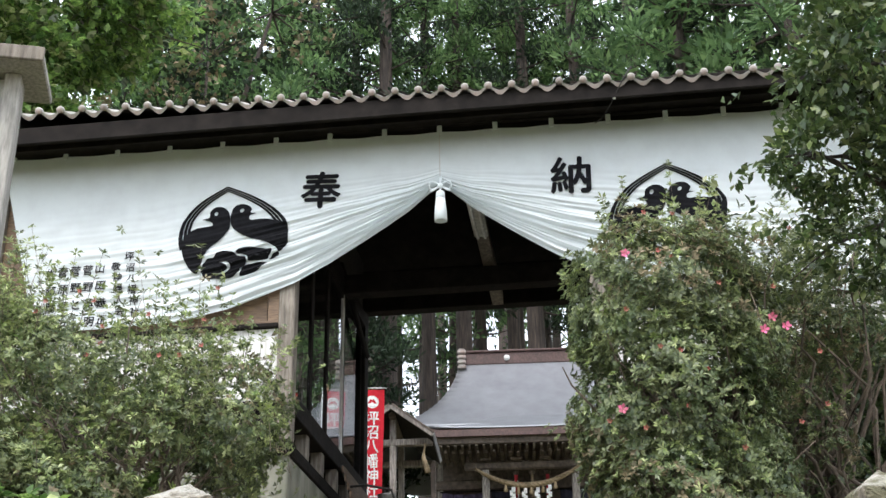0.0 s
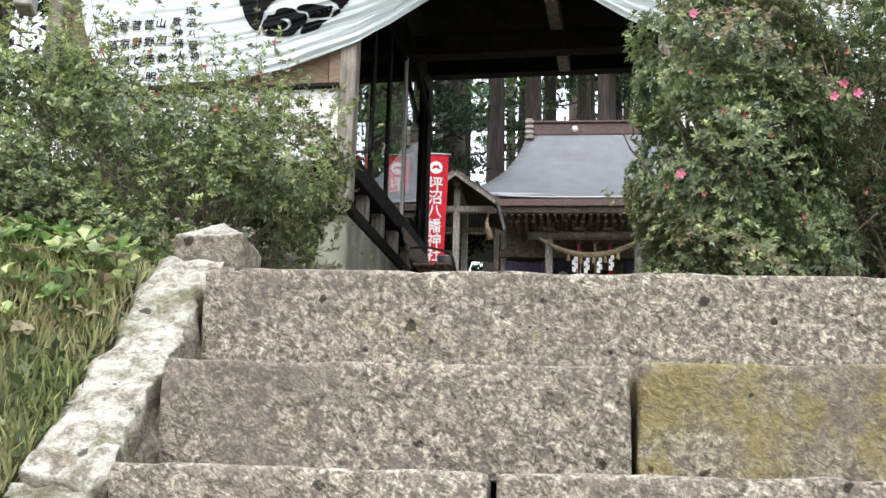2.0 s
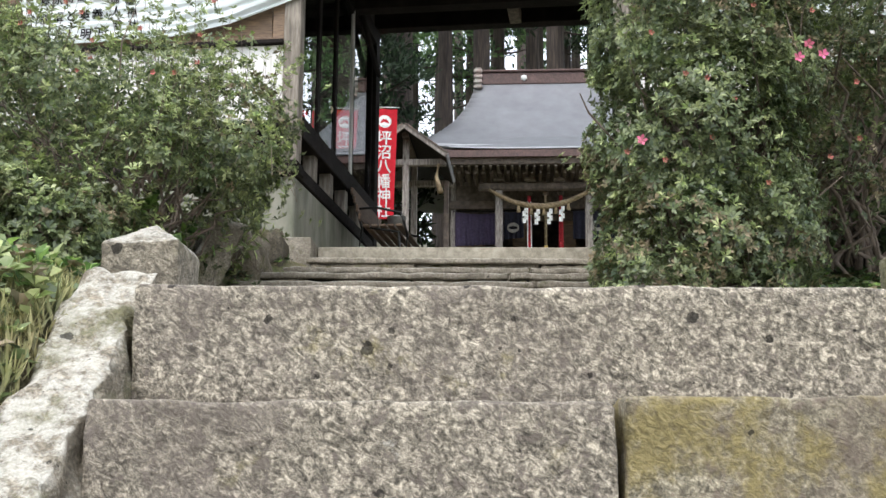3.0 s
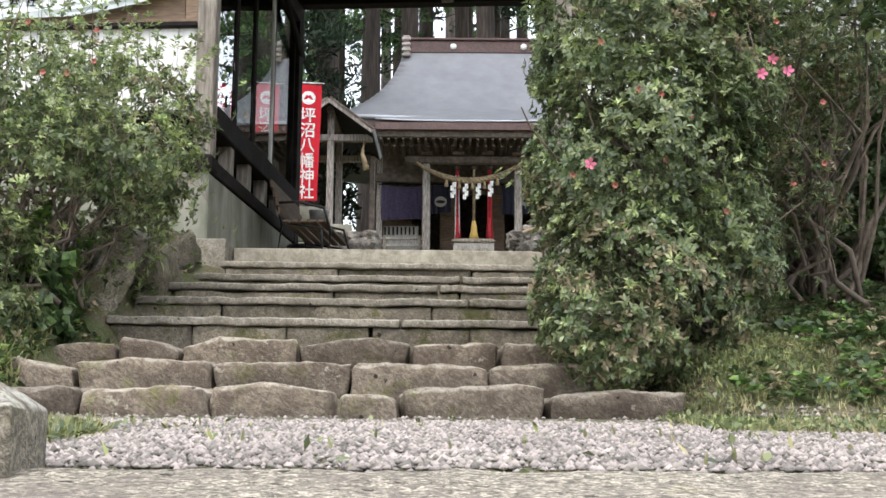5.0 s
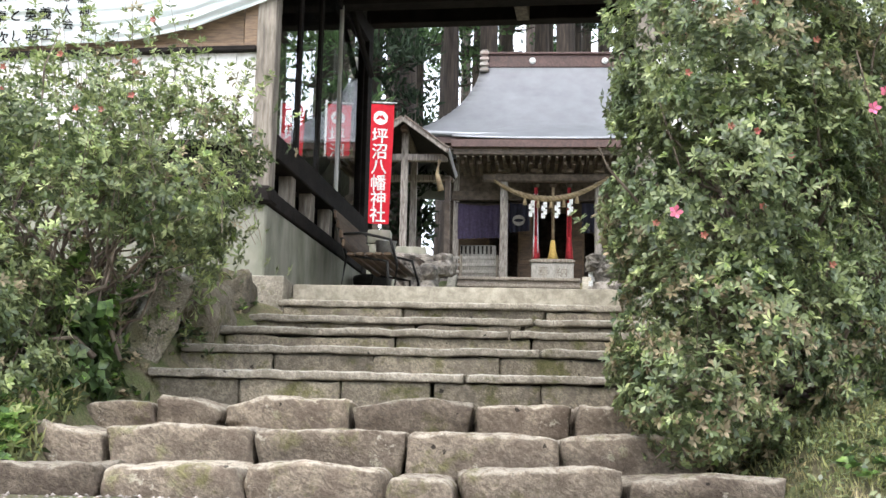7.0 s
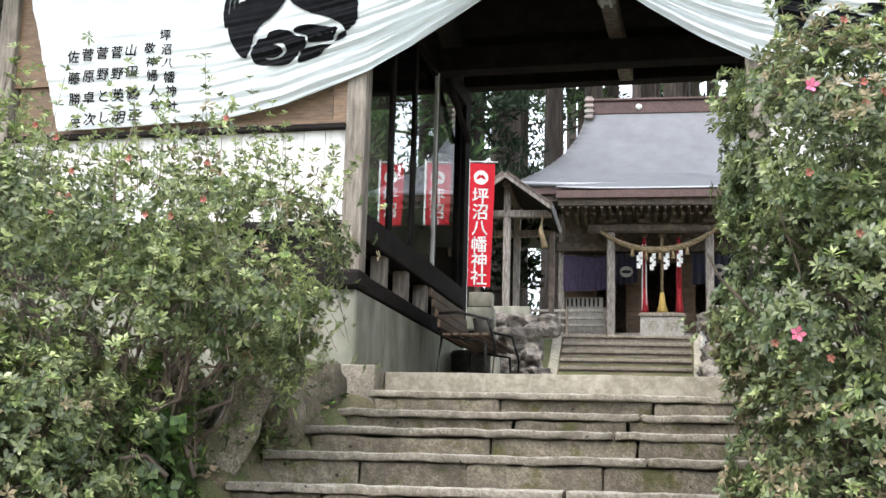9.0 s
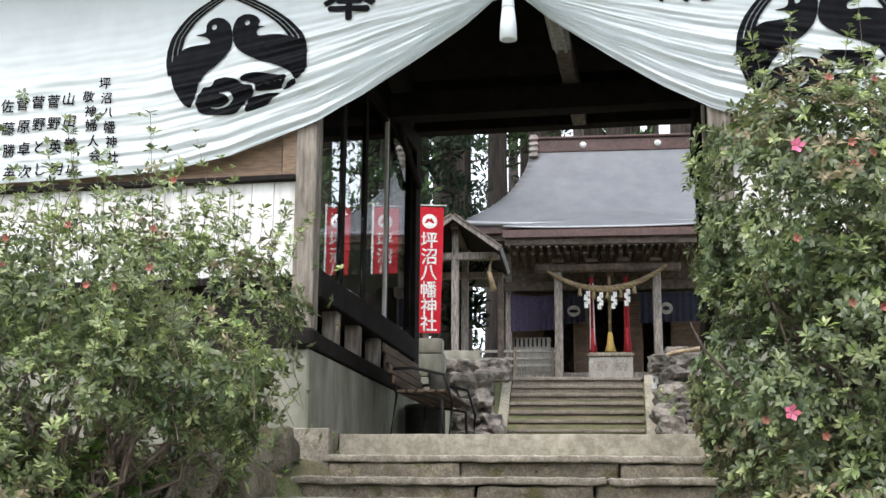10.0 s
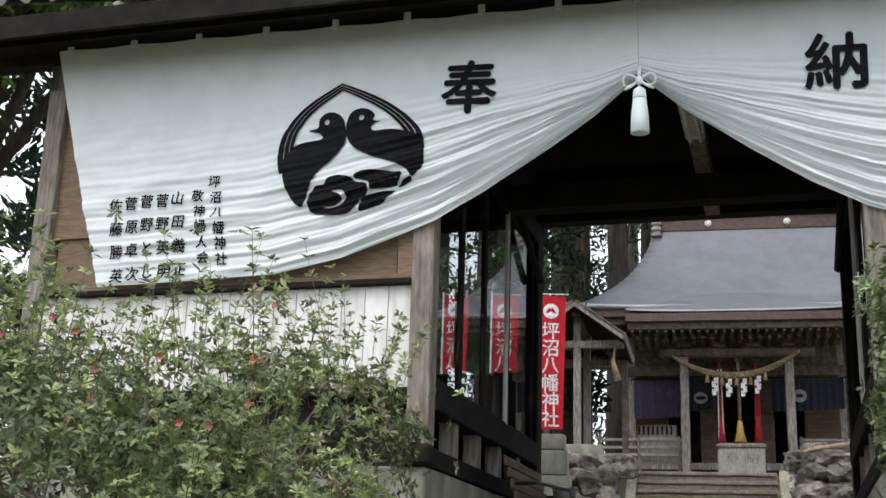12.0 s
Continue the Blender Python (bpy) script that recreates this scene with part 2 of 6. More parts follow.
M = dict(
    slab=stone_mat("weathered_stone", (0.265, 0.234, 0.185), (0.127, 0.106, 0.090), (0.329, 0.313, 0.275), fleck=0.62, pale_share=0.12, moss=(0.223, 0.192, 0.099), moss_share=0.06),
    slab_moss=stone_mat("mossy_stone", (0.257, 0.228, 0.165), (0.137, 0.108, 0.085), (0.376, 0.365, 0.325), fleck=0.4, pale_share=0.12, moss=(0.215, 0.175, 0.075), moss_share=0.45, holes=0.2),
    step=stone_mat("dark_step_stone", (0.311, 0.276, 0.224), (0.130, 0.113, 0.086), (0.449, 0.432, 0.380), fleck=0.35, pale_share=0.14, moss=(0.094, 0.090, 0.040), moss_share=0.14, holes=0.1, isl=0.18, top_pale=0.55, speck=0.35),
    # darker than the treads: moss, plus the shade of upright faces in the colour
    riser=stone_mat("mossy_shaded_riser_stone", (0.208, 0.178, 0.134), (0.082, 0.070, 0.056), (0.346, 0.329, 0.268), fleck=0.4, pale_share=0.10, moss=(0.086, 0.083, 0.032), moss_share=0.3, holes=0.1, isl=0.25, speck=0.35),
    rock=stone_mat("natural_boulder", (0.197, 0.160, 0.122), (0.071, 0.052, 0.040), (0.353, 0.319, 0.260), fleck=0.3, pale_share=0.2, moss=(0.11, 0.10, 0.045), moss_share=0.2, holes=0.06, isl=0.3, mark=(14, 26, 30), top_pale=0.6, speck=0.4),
    wall_rock=mat("grey_wall_rock", (0.31, 0.275, 0.235), 0.9, var=0.4, scale=2.0, col2=(0.09, 0.08, 0.07), amount=0.55, scale2=5, bump=1.0, bump_scale=14, dist=0.06, isl=0.25, grain=0.4),
    court=stone_mat("brown_court_stone", (0.30, 0.262, 0.215), (0.16, 0.135, 0.11), (0.42, 0.39, 0.33), fleck=0.35, pale_share=0.12, holes=0.05, isl=0.12, speck=0.4),
    lichen=stone_mat("lichen_stone", (0.242, 0.212, 0.163), (0.116, 0.097, 0.072), (0.447, 0.429, 0.375), fleck=0.4, pale_share=0.2, moss=(0.122, 0.115, 0.061), moss_share=0.28, holes=0.2, bump=0.7, top_pale=0.85, speck=0.7),
    gravel=mat("crushed_gravel", (0.275, 0.235, 0.205), 0.9, var=0.25, scale=2, col2=(0.22, 0.195, 0.175), amount=0.5, scale2=40, bump=0.5, bump_scale=90, isl=0.55),
    soil=mat("earth_and_litter", (0.17, 0.14, 0.085), 0.95, var=0.4, scale=0.8, col2=(0.10, 0.12, 0.04), amount=0.5, scale2=5, bump=1.0, bump_scale=30, coords="World", dist=0.04, grain=0.6),
    concrete=mat("aged_concrete", (0.285, 0.275, 0.225), 0.88, var=0.28, scale=1.3, col2=(0.16, 0.165, 0.12), amount=0.5, scale2=4, bump=0.25, bump_scale=70, stretch=(1, 1, 0.45)),
    concrete_top=mat("worn_concrete_step", (0.32, 0.29, 0.23), 0.9, var=0.25, scale=2, col2=(0.19, 0.17, 0.13), amount=0.5, scale2=16, bump=0.5, bump_scale=60, grain=0.2),
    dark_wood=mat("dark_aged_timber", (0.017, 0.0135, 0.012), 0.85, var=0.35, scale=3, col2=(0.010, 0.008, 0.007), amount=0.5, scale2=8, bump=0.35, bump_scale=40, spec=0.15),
    grey_wood=mat("weathered_grey_timber", (0.26, 0.225, 0.185), 0.85, var=0.3, scale=2.5, col2=(0.12, 0.10, 0.08), amount=0.5, scale2=7, bump=0.5, bump_scale=30, stretch=(5, 5, 0.6)),
    brown_wood=mat("amber_wood_panel", (0.19, 0.115, 0.06), 0.55, var=0.2, scale=3, col2=(0.11, 0.065, 0.035), amount=0.5, scale2=9, bump=0.2, bump_scale=40, stretch=(1, 6, 6)),
    siding=mat("pale_painted_siding", (0.70, 0.68, 0.655), 0.7, var=0.10, scale=2, col2=(0.54, 0.52, 0.48), amount=0.4, scale2=5, bump=0.1, bump_scale=40, stretch=(3, 3, 0.5), isl=0.05),
    cloth=mat("white_cotton_cloth", (0.80, 0.845, 0.85), 0.9, var=0.03, scale=1.2, col2=(0.76, 0.80, 0.805), amount=0.4, scale2=5, bump=0.06, bump_scale=400, spec=0.1, transl=0.25),
    ink=mat("black_cloth_print", (0.012, 0.012, 0.014), 0.9, var=0.1, bump=0.05, spec=0.1),
    tile=mat("glazed_grey_roof_tile", (0.36, 0.355, 0.32), 0.45, var=0.3, scale=2.5, col2=(0.27, 0.19, 0.165), amount=0.4, scale2=3, bump=0.2, bump_scale=50, isl=0.25),
    copper=mat("grey_sheet_metal_roof", (0.33, 0.345, 0.38), 0.5, metal=0.1, var=0.12, scale=0.8, col2=(0.29, 0.30, 0.33), amount=0.5, scale2=2.5, bump=0.08, bump_scale=20),
    ridge_red=mat("brown_red_ridge_sheet", (0.11, 0.06, 0.052), 0.55, var=0.2, bump=0.1),
    shrine_wood=mat("shrine_brown_timber", (0.15, 0.115, 0.09), 0.75, var=0.35, scale=3, col2=(0.07, 0.053, 0.042), amount=0.5, scale2=9, bump=0.3, bump_scale=40),
    post_wood=mat("silvered_post_timber", (0.33, 0.30, 0.27), 0.85, var=0.3, scale=3, col2=(0.13, 0.11, 0.095), amount=0.55, scale2=8, bump=0.4, bump_scale=30, stretch=(5, 5, 0.7)),
    straw=mat("straw_rope", (0.37, 0.28, 0.17), 0.9, var=0.25, scale=8, bump=0.6, bump_scale=120),
    paper=mat("white_paper", (0.85, 0.85, 0.83), 0.8, var=0.03, bump=0.0),
    red=mat("red_nylon_banner", (0.62, 0.02, 0.035), 0.7, var=0.1, scale=3, col2=(0.52, 0.016, 0.03), bump=0.05, transl=0.25, spec=0.2),
    red_cord=mat("red_cotton_cord", (0.42, 0.02, 0.03), 0.85, var=0.15, bump=0.3, bump_scale=100),
    yellow=mat("yellow_straw_skirt", (0.62, 0.42, 0.12), 0.85, var=0.15, bump=0.4, bump_scale=90, stretch=(8, 8, 1)),
    purple=mat("purple_curtain_cloth", (0.055, 0.04, 0.085), 0.85, var=0.15, bump=0.1),
    navy=mat("navy_curtain_cloth", (0.016, 0.016, 0.035), 0.85, var=0.15, bump=0.1),
    iron=mat("painted_bench_iron", (0.035, 0.033, 0.03), 0.5, metal=0.6, var=0.2, bump=0.1),
    bench_wood=mat("bench_slat_wood", (0.16, 0.10, 0.06), 0.7, var=0.3, scale=4, col2=(0.09, 0.06, 0.04), bump=0.2, stretch=(0.5, 5, 5)),
    steel=mat("galvanised_bucket", (0.42, 0.42, 0.40), 0.4, metal=0.8, var=0.15, bump=0.1),
    lamp=mat("white_enamel_fixture", (0.62, 0.62, 0.58), 0.5, var=0.05, bump=0.0),
    bark=mat("cedar_bark", (0.085, 0.065, 0.053), 0.95, var=0.35, scale=1, col2=(0.04, 0.032, 0.028), amount=0.55, scale2=3, bump=0.8, bump_scale=8, stretch=(6, 6, 0.5), dist=0.03),
    twig=mat("azalea_branch", (0.17, 0.13, 0.10), 0.9, var=0.3, bump=0.4),
    azalea=mat("azalea_leaf", (0.195, 0.228, 0.105), 0.33, var=0.3, scale=2.2, col2=(0.075, 0.11, 0.042), amount=0.5, scale2=4, bump=0, isl=0.55, transl=0.3),
    azalea_tip=mat("azalea_young_leaf", (0.41, 0.45, 0.225), 0.5, var=0.2, scale=3, col2=(0.17, 0.25, 0.06), bump=0, isl=0.4, transl=0.35),
    azalea_dry=mat("azalea_dull_leaf", (0.26, 0.212, 0.135), 0.7, var=0.3, scale=3, col2=(0.17, 0.145, 0.07), bump=0, isl=0.5, transl=0.2),
    camellia=mat("dark_glossy_leaf", (0.085, 0.135, 0.042), 0.35, var=0.3, scale=1.5, col2=(0.035, 0.06, 0.02), bump=0, isl=0.5, transl=0.25),
    cedar_young=mat("young_cedar_needles", (0.27, 0.42, 0.17), 0.8, var=0.35, scale=0.6, col2=(0.09, 0.17, 0.06), amount=0.5, scale2=1.1, bump=0, isl=0.45, transl=0.5, coords="World"),
    broad=mat("broadleaf", (0.23, 0.38, 0.095), 0.45, var=0.3, scale=1.5, col2=(0.06, 0.12, 0.03), bump=0, isl=0.5, transl=0.5),
    cedar=mat("cedar_needles", (0.17, 0.28, 0.11), 0.8, var=0.4, scale=0.5, col2=(0.065, 0.125, 0.05), amount=0.5, scale2=0.9, bump=0, isl=0.5, transl=0.45, coords="World"),
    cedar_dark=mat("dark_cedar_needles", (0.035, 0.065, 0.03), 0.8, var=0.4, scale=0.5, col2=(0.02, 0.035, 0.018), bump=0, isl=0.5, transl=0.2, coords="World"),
    grass=mat("grass_blades", (0.24, 0.28, 0.10), 0.7, var=0.3, scale=2, col2=(0.34, 0.29, 0.155), amount=0.5, scale2=3, bump=0, isl=0.5, transl=0.3, coords="World"),
    petal=mat("pink_petal", (0.85, 0.20, 0.33), 0.6, var=0.15, bump=0, isl=0.3, transl=0.3),
    petal_faded=mat("faded_pink_petal", (0.5, 0.17, 0.13), 0.7, var=0.2, bump=0, isl=0.4, transl=0.2),
    board=mat("plain_grey_board", (0.37, 0.345, 0.31), 0.8, var=0.2, scale=2, bump=0.3, bump_scale=30, stretch=(4, 4, 0.6)),
    # near-black: the shade of the unlit interior is put into the plaster colour
    room=mat("shade_toned_room_plaster", (0.04, 0.035, 0.03), 0.9, var=0.2, bump=0.1),
)
M["glass"] = glass_mat()


# ---- building helpers ----
def bm_box(bm, x0, x1, y0, y1, z0, z1, m=None):
    vs = [bm.verts.new((x, y, z)) for x in (x0, x1) for y in (y0, y1) for z in (z0, z1)]
    if m is not None:
        for v in vs:
            v.co = m @ v.co
    for f in ((0, 1, 3, 2), (4, 6, 7, 5), (0, 4, 5, 1), (2, 3, 7, 6), (0, 2, 6, 4), (1, 5, 7, 3)):
        bm.faces.new([vs[i] for i in f])
    return vs


def box(x0, x1, y0, y1, z0, z1, bevel=0.006, m=None):
    bm = bmesh.new()
    bm_box(bm, x0, x1, y0, y1, z0, z1, m)
    if bevel:
        bmesh.ops.bevel(bm, geom=bm.edges[:], offset=bevel, segments=1, affect="EDGES")
    return bm


def tube(points, radii, seg=8, closed=True):
    """A bent tapered rod along points."""
    bm = bmesh.new()
    rings = []
    n = len(points)
    for i, p in enumerate(points):
        p = Vector(p)
        d = (Vector(points[min(i + 1, n - 1)]) - Vector(points[max(i - 1, 0)])).normalized()
        q = d.to_track_quat("Z", "Y")
        r = radii[i] if hasattr(radii, "__len__") else radii
        rings.append([bm.verts.new(p + q @ Vector((r * math.cos(a), r * math.sin(a), 0))) for a in (2 * math.pi * k / seg for k in range(seg))])
    for a, b in zip(rings, rings[1:]):
        for k in range(seg):
            f = bm.faces.new((a[k], a[(k + 1) % seg], b[(k + 1) % seg], b[k]))
            f.smooth = True
    if closed:
        bm.faces.new(rings[0][::-1])
        bm.faces.new(rings[-1])
    return bm


def lathe(profile, seg=16, m=None):
    bm = bmesh.new()
    rings = []
    for r, z in profile:
        rings.append([bm.verts.new((max(r, 1e-4) * math.cos(2 * math.pi * k / seg), max(r, 1e-4) * math.sin(2 * math.pi * k / seg), z)) for k in range(seg)])
    for a, b in zip(rings, rings[1:]):
        for k in range(seg):
            bm.faces.new((a[k], a[(k + 1) % seg], b[(k + 1) % seg], b[k])).smooth = True
    bm.faces.new(rings[0][::-1])
    bm.faces.new(rings[-1])
    if m is not None:
        bmesh.ops.transform(bm, matrix=m, verts=bm.verts)
    return bm


def rough_block(x0, x1, y0, y1, z0, z1, amp=0.012, cell=0.07, seed=0, round_=0.03, freq=6.0):
    """A stone block with uneven faces and worn, chipped edges."""
    bm = bmesh.new()
    lo, hi = (x0, y0, z0), (x1, y1, z1)
    lines = []
    for a, b in zip(lo, hi):
        r = min(round_, (b - a) * 0.3)
        n = max(1, min(40, round((b - a - 2 * r) / cell)))
        lines.append([a, a + r * 0.3] + [a + r + (b - a - 2 * r) * i / n for i in range(n + 1)] + [b - r * 0.3, b])
    c = Vector([(a + b) / 2 for a, b in zip(lo, hi)])
    h = [(b - a) / 2 for a, b in zip(lo, hi)]
    size = [len(q) - 1 for q in lines]
    got = {}

    def vert(i, j, k):
        if (i, j, k) not in got:
            p = Vector((lines[0][i], lines[1][j], lines[2][k]))
            s = p * freq + Vector((seed * 7.3, seed * 3.1, 0))
            chip = round_ * (1 + 0.9 * noise.noise(s * 1.3))
            q = p - c
            inner = Vector([max(-(hh - chip), min(hh - chip, v)) if hh > chip else 0 for v, hh in zip(q, h)])
            d = q - inner
            if d.length > 1e-6:
                q = inner + d.normalized() * min(chip, d.length)
            n = noise.noise_vector(s) * amp + noise.noise_vector(s * 3.1) * amp * 0.5
            got[i, j, k] = bm.verts.new(c + q + n)
        return got[i, j, k]

    nx, ny, nz = size
    for a in range(nx):
        for b in range(ny):
            for k in (0, nz):
                bm.faces.new([vert(a, b, k), vert(a + 1, b, k), vert(a + 1, b + 1, k), vert(a, b + 1, k)])
    for a in range(nx):
        for b in range(nz):
            for k in (0, ny):
                bm.faces.new([vert(a, k, b), vert(a + 1, k, b), vert(a + 1, k, b + 1), vert(a, k, b + 1)])
    for a in range(ny):
        for b in range(nz):
            for k in (0, nx):
                bm.faces.new([vert(k, a, b), vert(k, a + 1, b), vert(k, a + 1, b + 1), vert(k, a, b + 1)])
    bmesh.ops.recalc_face_normals(bm, faces=bm.faces)
    for f in bm.faces:
        f.smooth = True
    return bm


def boulder(cx, cy, cz, rx, ry, rz, seed=0, amp=0.16, sub=3, square=0.55, freq=1.7):
    bm = bmesh.new()
    bmesh.ops.create_icosphere(bm, subdivisions=sub, radius=1)
    for v in bm.verts:
        d = v.co.normalized()
        k = max(abs(d.x), abs(d.y), abs(d.z))
        r = (1 - square) + square / k
        s = d * freq + Vector((seed * 5.7, seed * 1.9, seed * 3.3))
        r *= 1 + noise.noise(s) * amp * 1.6 + noise.noise(s * 3) * amp * 0.5
        v.co = Vector((cx + d.x * r * rx, cy + d.y * r * ry, cz + d.z * r * rz))
    for f in bm.faces:
        f.smooth = True
    return bm


def part(name, bm, material, parent=None, label=""):
    """Links a bmesh as one mesh object, under a thing or a part."""
    me = bpy.data.meshes.new(name)
    bm.to_mesh(me)
    bm.free()
    me.materials.append(M[material])
    ob = new(name, me)
    if parent is not None:
        ob.parent = parent
    if label:
        tagged(ob, label)
    return ob


def thing(name, label, category, m=None, group="", kind=""):
    ob = new(name)
    if m is not None:
        ob.matrix_world = m
    return tagged(ob, label, category, group, kind)


def soup(name, verts, faces, materials, index=None, parent=None, smooth=False):
    """One mesh from arrays: verts (n,3), faces (m,3 or 4)."""
    me = bpy.data.meshes.new(name)
    verts, faces = np.asarray(verts, np.float32), np.asarray(faces, np.int32)
    n, k = faces.shape
    me.vertices.add(len(verts))
    me.vertices.foreach_set("co", verts.ravel())
    me.loops.add(n * k)
    me.loops.foreach_set("vertex_index", faces.ravel())
    me.polygons.add(n)
    me.polygons.foreach_set("loop_start", np.arange(n, dtype=np.int32) * k)
    me.polygons.foreach_set("loop_total", np.full(n, k, np.int32))
    for x in materials:
        me.materials.append(M[x])
    if index is not None:
        me.polygons.foreach_set("material_index", np.asarray(index, np.int32))
    if smooth:
        me.polygons.foreach_set("use_smooth", np.ones(n, bool))
    me.update(calc_edges=True)
    ob = new(name, me)
    if parent is not None:
        ob.parent = parent
    return ob


def leaf_arrays(rng, at, out, length, width, spread=0.9):
    """Folded leaves: rows of four corners at each place, pointing about along out."""
    n = len(at)
    d = out + rng.normal(0, spread, (n, 3))
    d /= np.linalg.norm(d, axis=1)[:, None] + 1e-9
    up = rng.normal(0, 0.5, (n, 3)) + (0, 0, 1)
    s = np.cross(d, up)
    s /= np.linalg.norm(s, axis=1)[:, None] + 1e-9
    nn = np.cross(s, d)
    ln = (length * rng.uniform(0.65, 1.3, n))[:, None]
    wd = (width * rng.uniform(0.7, 1.2, n))[:, None]
    a, b = at, at + d * ln
    m = at + d * ln * 0.5
    l, r = m + s * wd + nn * wd * 0.4, m - s * wd + nn * wd * 0.4
    v = np.stack([a, l, b, r], 1).reshape(-1, 3)
    f = np.arange(n * 4).reshape(-1, 4)
    return v, f


def whorls(rng, at, axis, count, length, width, opening=1.0):
    """Whorls of narrow folded leaves: count leaves spread evenly round each shoot tip."""
    n = len(at)
    w = axis / (np.linalg.norm(axis, axis=1)[:, None] + 1e-9) + rng.normal(0, 0.28, (n, 3))
    w /= np.linalg.norm(w, axis=1)[:, None]
    u = np.cross(w, rng.normal(0, 1, (n, 3)))
    u /= np.linalg.norm(u, axis=1)[:, None] + 1e-9
    v = np.cross(w, u)
    a = (rng.uniform(0, 6.28, n)[:, None] + np.arange(count)[None] * 6.2832 / count + rng.normal(0, 0.22, (n, count)))[..., None]
    rad = np.cos(a) * u[:, None] + np.sin(a) * v[:, None]
    d = rad * opening + w[:, None] * rng.uniform(0.15, 0.95, (n, count, 1))
    d /= np.linalg.norm(d, axis=2)[..., None]
    s = np.cross(d, w[:, None])
    s /= np.linalg.norm(s, axis=2)[..., None] + 1e-9
    nn = np.cross(s, d)
    ln = length * rng.uniform(0.7, 1.25, (n, 1, 1)) * rng.uniform(0.75, 1.15, (n, count, 1))
    wd = width * rng.uniform(0.8, 1.2, (n, count, 1))
    p = at[:, None] + rng.normal(0, 0.003, (n, count, 3))
    q = p + d * ln * 0.58
    V = np.stack([p, q + s * wd + nn * wd * 0.35, p + d * ln - nn * wd * 0.5, q - s * wd + nn * wd * 0.35], 2).reshape(-1, 3)
    return V, np.arange(len(V)).reshape(-1, 4)


def blob_points(rng, blobs, per_m2, depth=0.16, bumpy=0.13):
    """Places and outward directions over a union of ellipsoids, thinned out where they lie deep inside one another."""
    P, D = [], []
    for cx, cy, cz, rx, ry, rz in blobs:
        area = 4 * math.pi * ((rx * ry) ** 1.6 / 3 + (rx * rz) ** 1.6 / 3 + (ry * rz) ** 1.6 / 3) ** (1 / 1.6)
        n = int(area * per_m2)
        d = rng.normal(0, 1, (n, 3))
        d /= np.linalg.norm(d, axis=1)[:, None]
        lump = 1 + bumpy * (np.sin(d[:, 0] * 7 + cx * 5) * np.sin(d[:, 1] * 6 + cy) + np.sin(d[:, 2] * 9 + d[:, 0] * 5 + cz))
        k = lump * (1 - depth * np.abs(rng.normal(0, 1, n)) / max(rx, 0.3))
        k = np.where(rng.random(n) < 0.22, lump * rng.uniform(0.74, 0.9, n), k)
        P.append(np.array((cx, cy, cz)) + d * k[:, None] * (rx, ry, rz))
        o = d / np.array((rx, ry, rz))
        D.append(o / np.linalg.norm(o, axis=1)[:, None])
    P, D = np.concatenate(P), np.concatenate(D)
    keep = np.ones(len(P), bool)
    for cx, cy, cz, rx, ry, rz in blobs:
        q = ((P - (cx, cy, cz)) / (rx, ry, rz))
        keep &= (q ** 2).sum(1) > 0.55
    return P[keep], D[keep]


# ---- ground ----
STEPS = [(6.85, 0.34), (7.62, 0.53), (8.2, 0.66), (8.79, 0.885), (9.33, 1.08), (10.0, 1.262), (10.62, 1.415), (11.08, 1.585), (11.47, 1.76)]
RISERS = {3: [-1.77, -1.23, -0.64, -0.1, 0.53, 1.46], 4: [-1.71, -1.13, -0.49, 0.3, 1.46]}
LEFT = [-2.3, -2.0, -1.98, -1.77, -1.72, -1.63, -1.54, -1.4, -1.345]


def interp(x, xs, ys):
    return np.interp(x, xs, ys)


def height(x, y):
    """The lie of the land."""
    x, y = np.asarray(x, float), np.asarray(y, float)
    base = interp(y, [-400, 0.55, 0.9, 3.1, 3.42, 6.75, 7.0, 11.5, 12.0, 20.6, 24.4, 60, 400], [-2.1, -2.1, -1.95, -0.03, 0.035, 0.2, 0.3, 1.66, 1.7, 1.72, 3.66, 4.2, 14])
    stairs = interp(y, [s[0] for s in STEPS], [s[1] for s in STEPS])
    edge = interp(y, [s[0] for s in STEPS], LEFT)
    inside = np.clip((x - edge - 0.02) / 0.15, 0, 1) * np.clip((1.7 - x) / 0.3, 0, 1) * ((y > 6.8) & (y < 11.6))
    h = base - inside * 0.3
    bank = np.clip((y - 6.8) / 0.8, 0, 1) * np.clip((11.2 - y) / 0.6, 0, 1)
    side = np.clip((edge + 0.02 - x) / 0.3, 0, 1) + np.clip((x - 1.5) / 0.6, 0, 1)
    h = h + bank * side * (0.12 + np.maximum(stairs - base, 0))
    # grassy banks beside the lower flight
    low = np.clip((y - 0.6) / 0.6, 0, 1) * np.clip((3.6 - y) / 0.6, 0, 1)
    lside = np.clip((-0.78 - x) / 0.25, 0, 1) + np.clip((x - 1.2) / 0.25, 0, 1)
    h = h + low * lside * (0.06 + np.clip(-0.9 - x, 0, 3) * 0.12)
    inlow = np.clip((x + 0.85) / 0.1, 0, 1) * np.clip((1.2 - x) / 0.1, 0, 1) * low
    h = h - inlow * 0.3
    wild = np.clip(np.abs(x) - 2.0, 0, 1) * 0.06 + np.clip(np.abs(x) - 8, 0, 30) * 0.02
    return h + wild * (np.sin(x * 1.7 + y) + np.sin(y * 2.1 - x * 0.6)) * 0.7


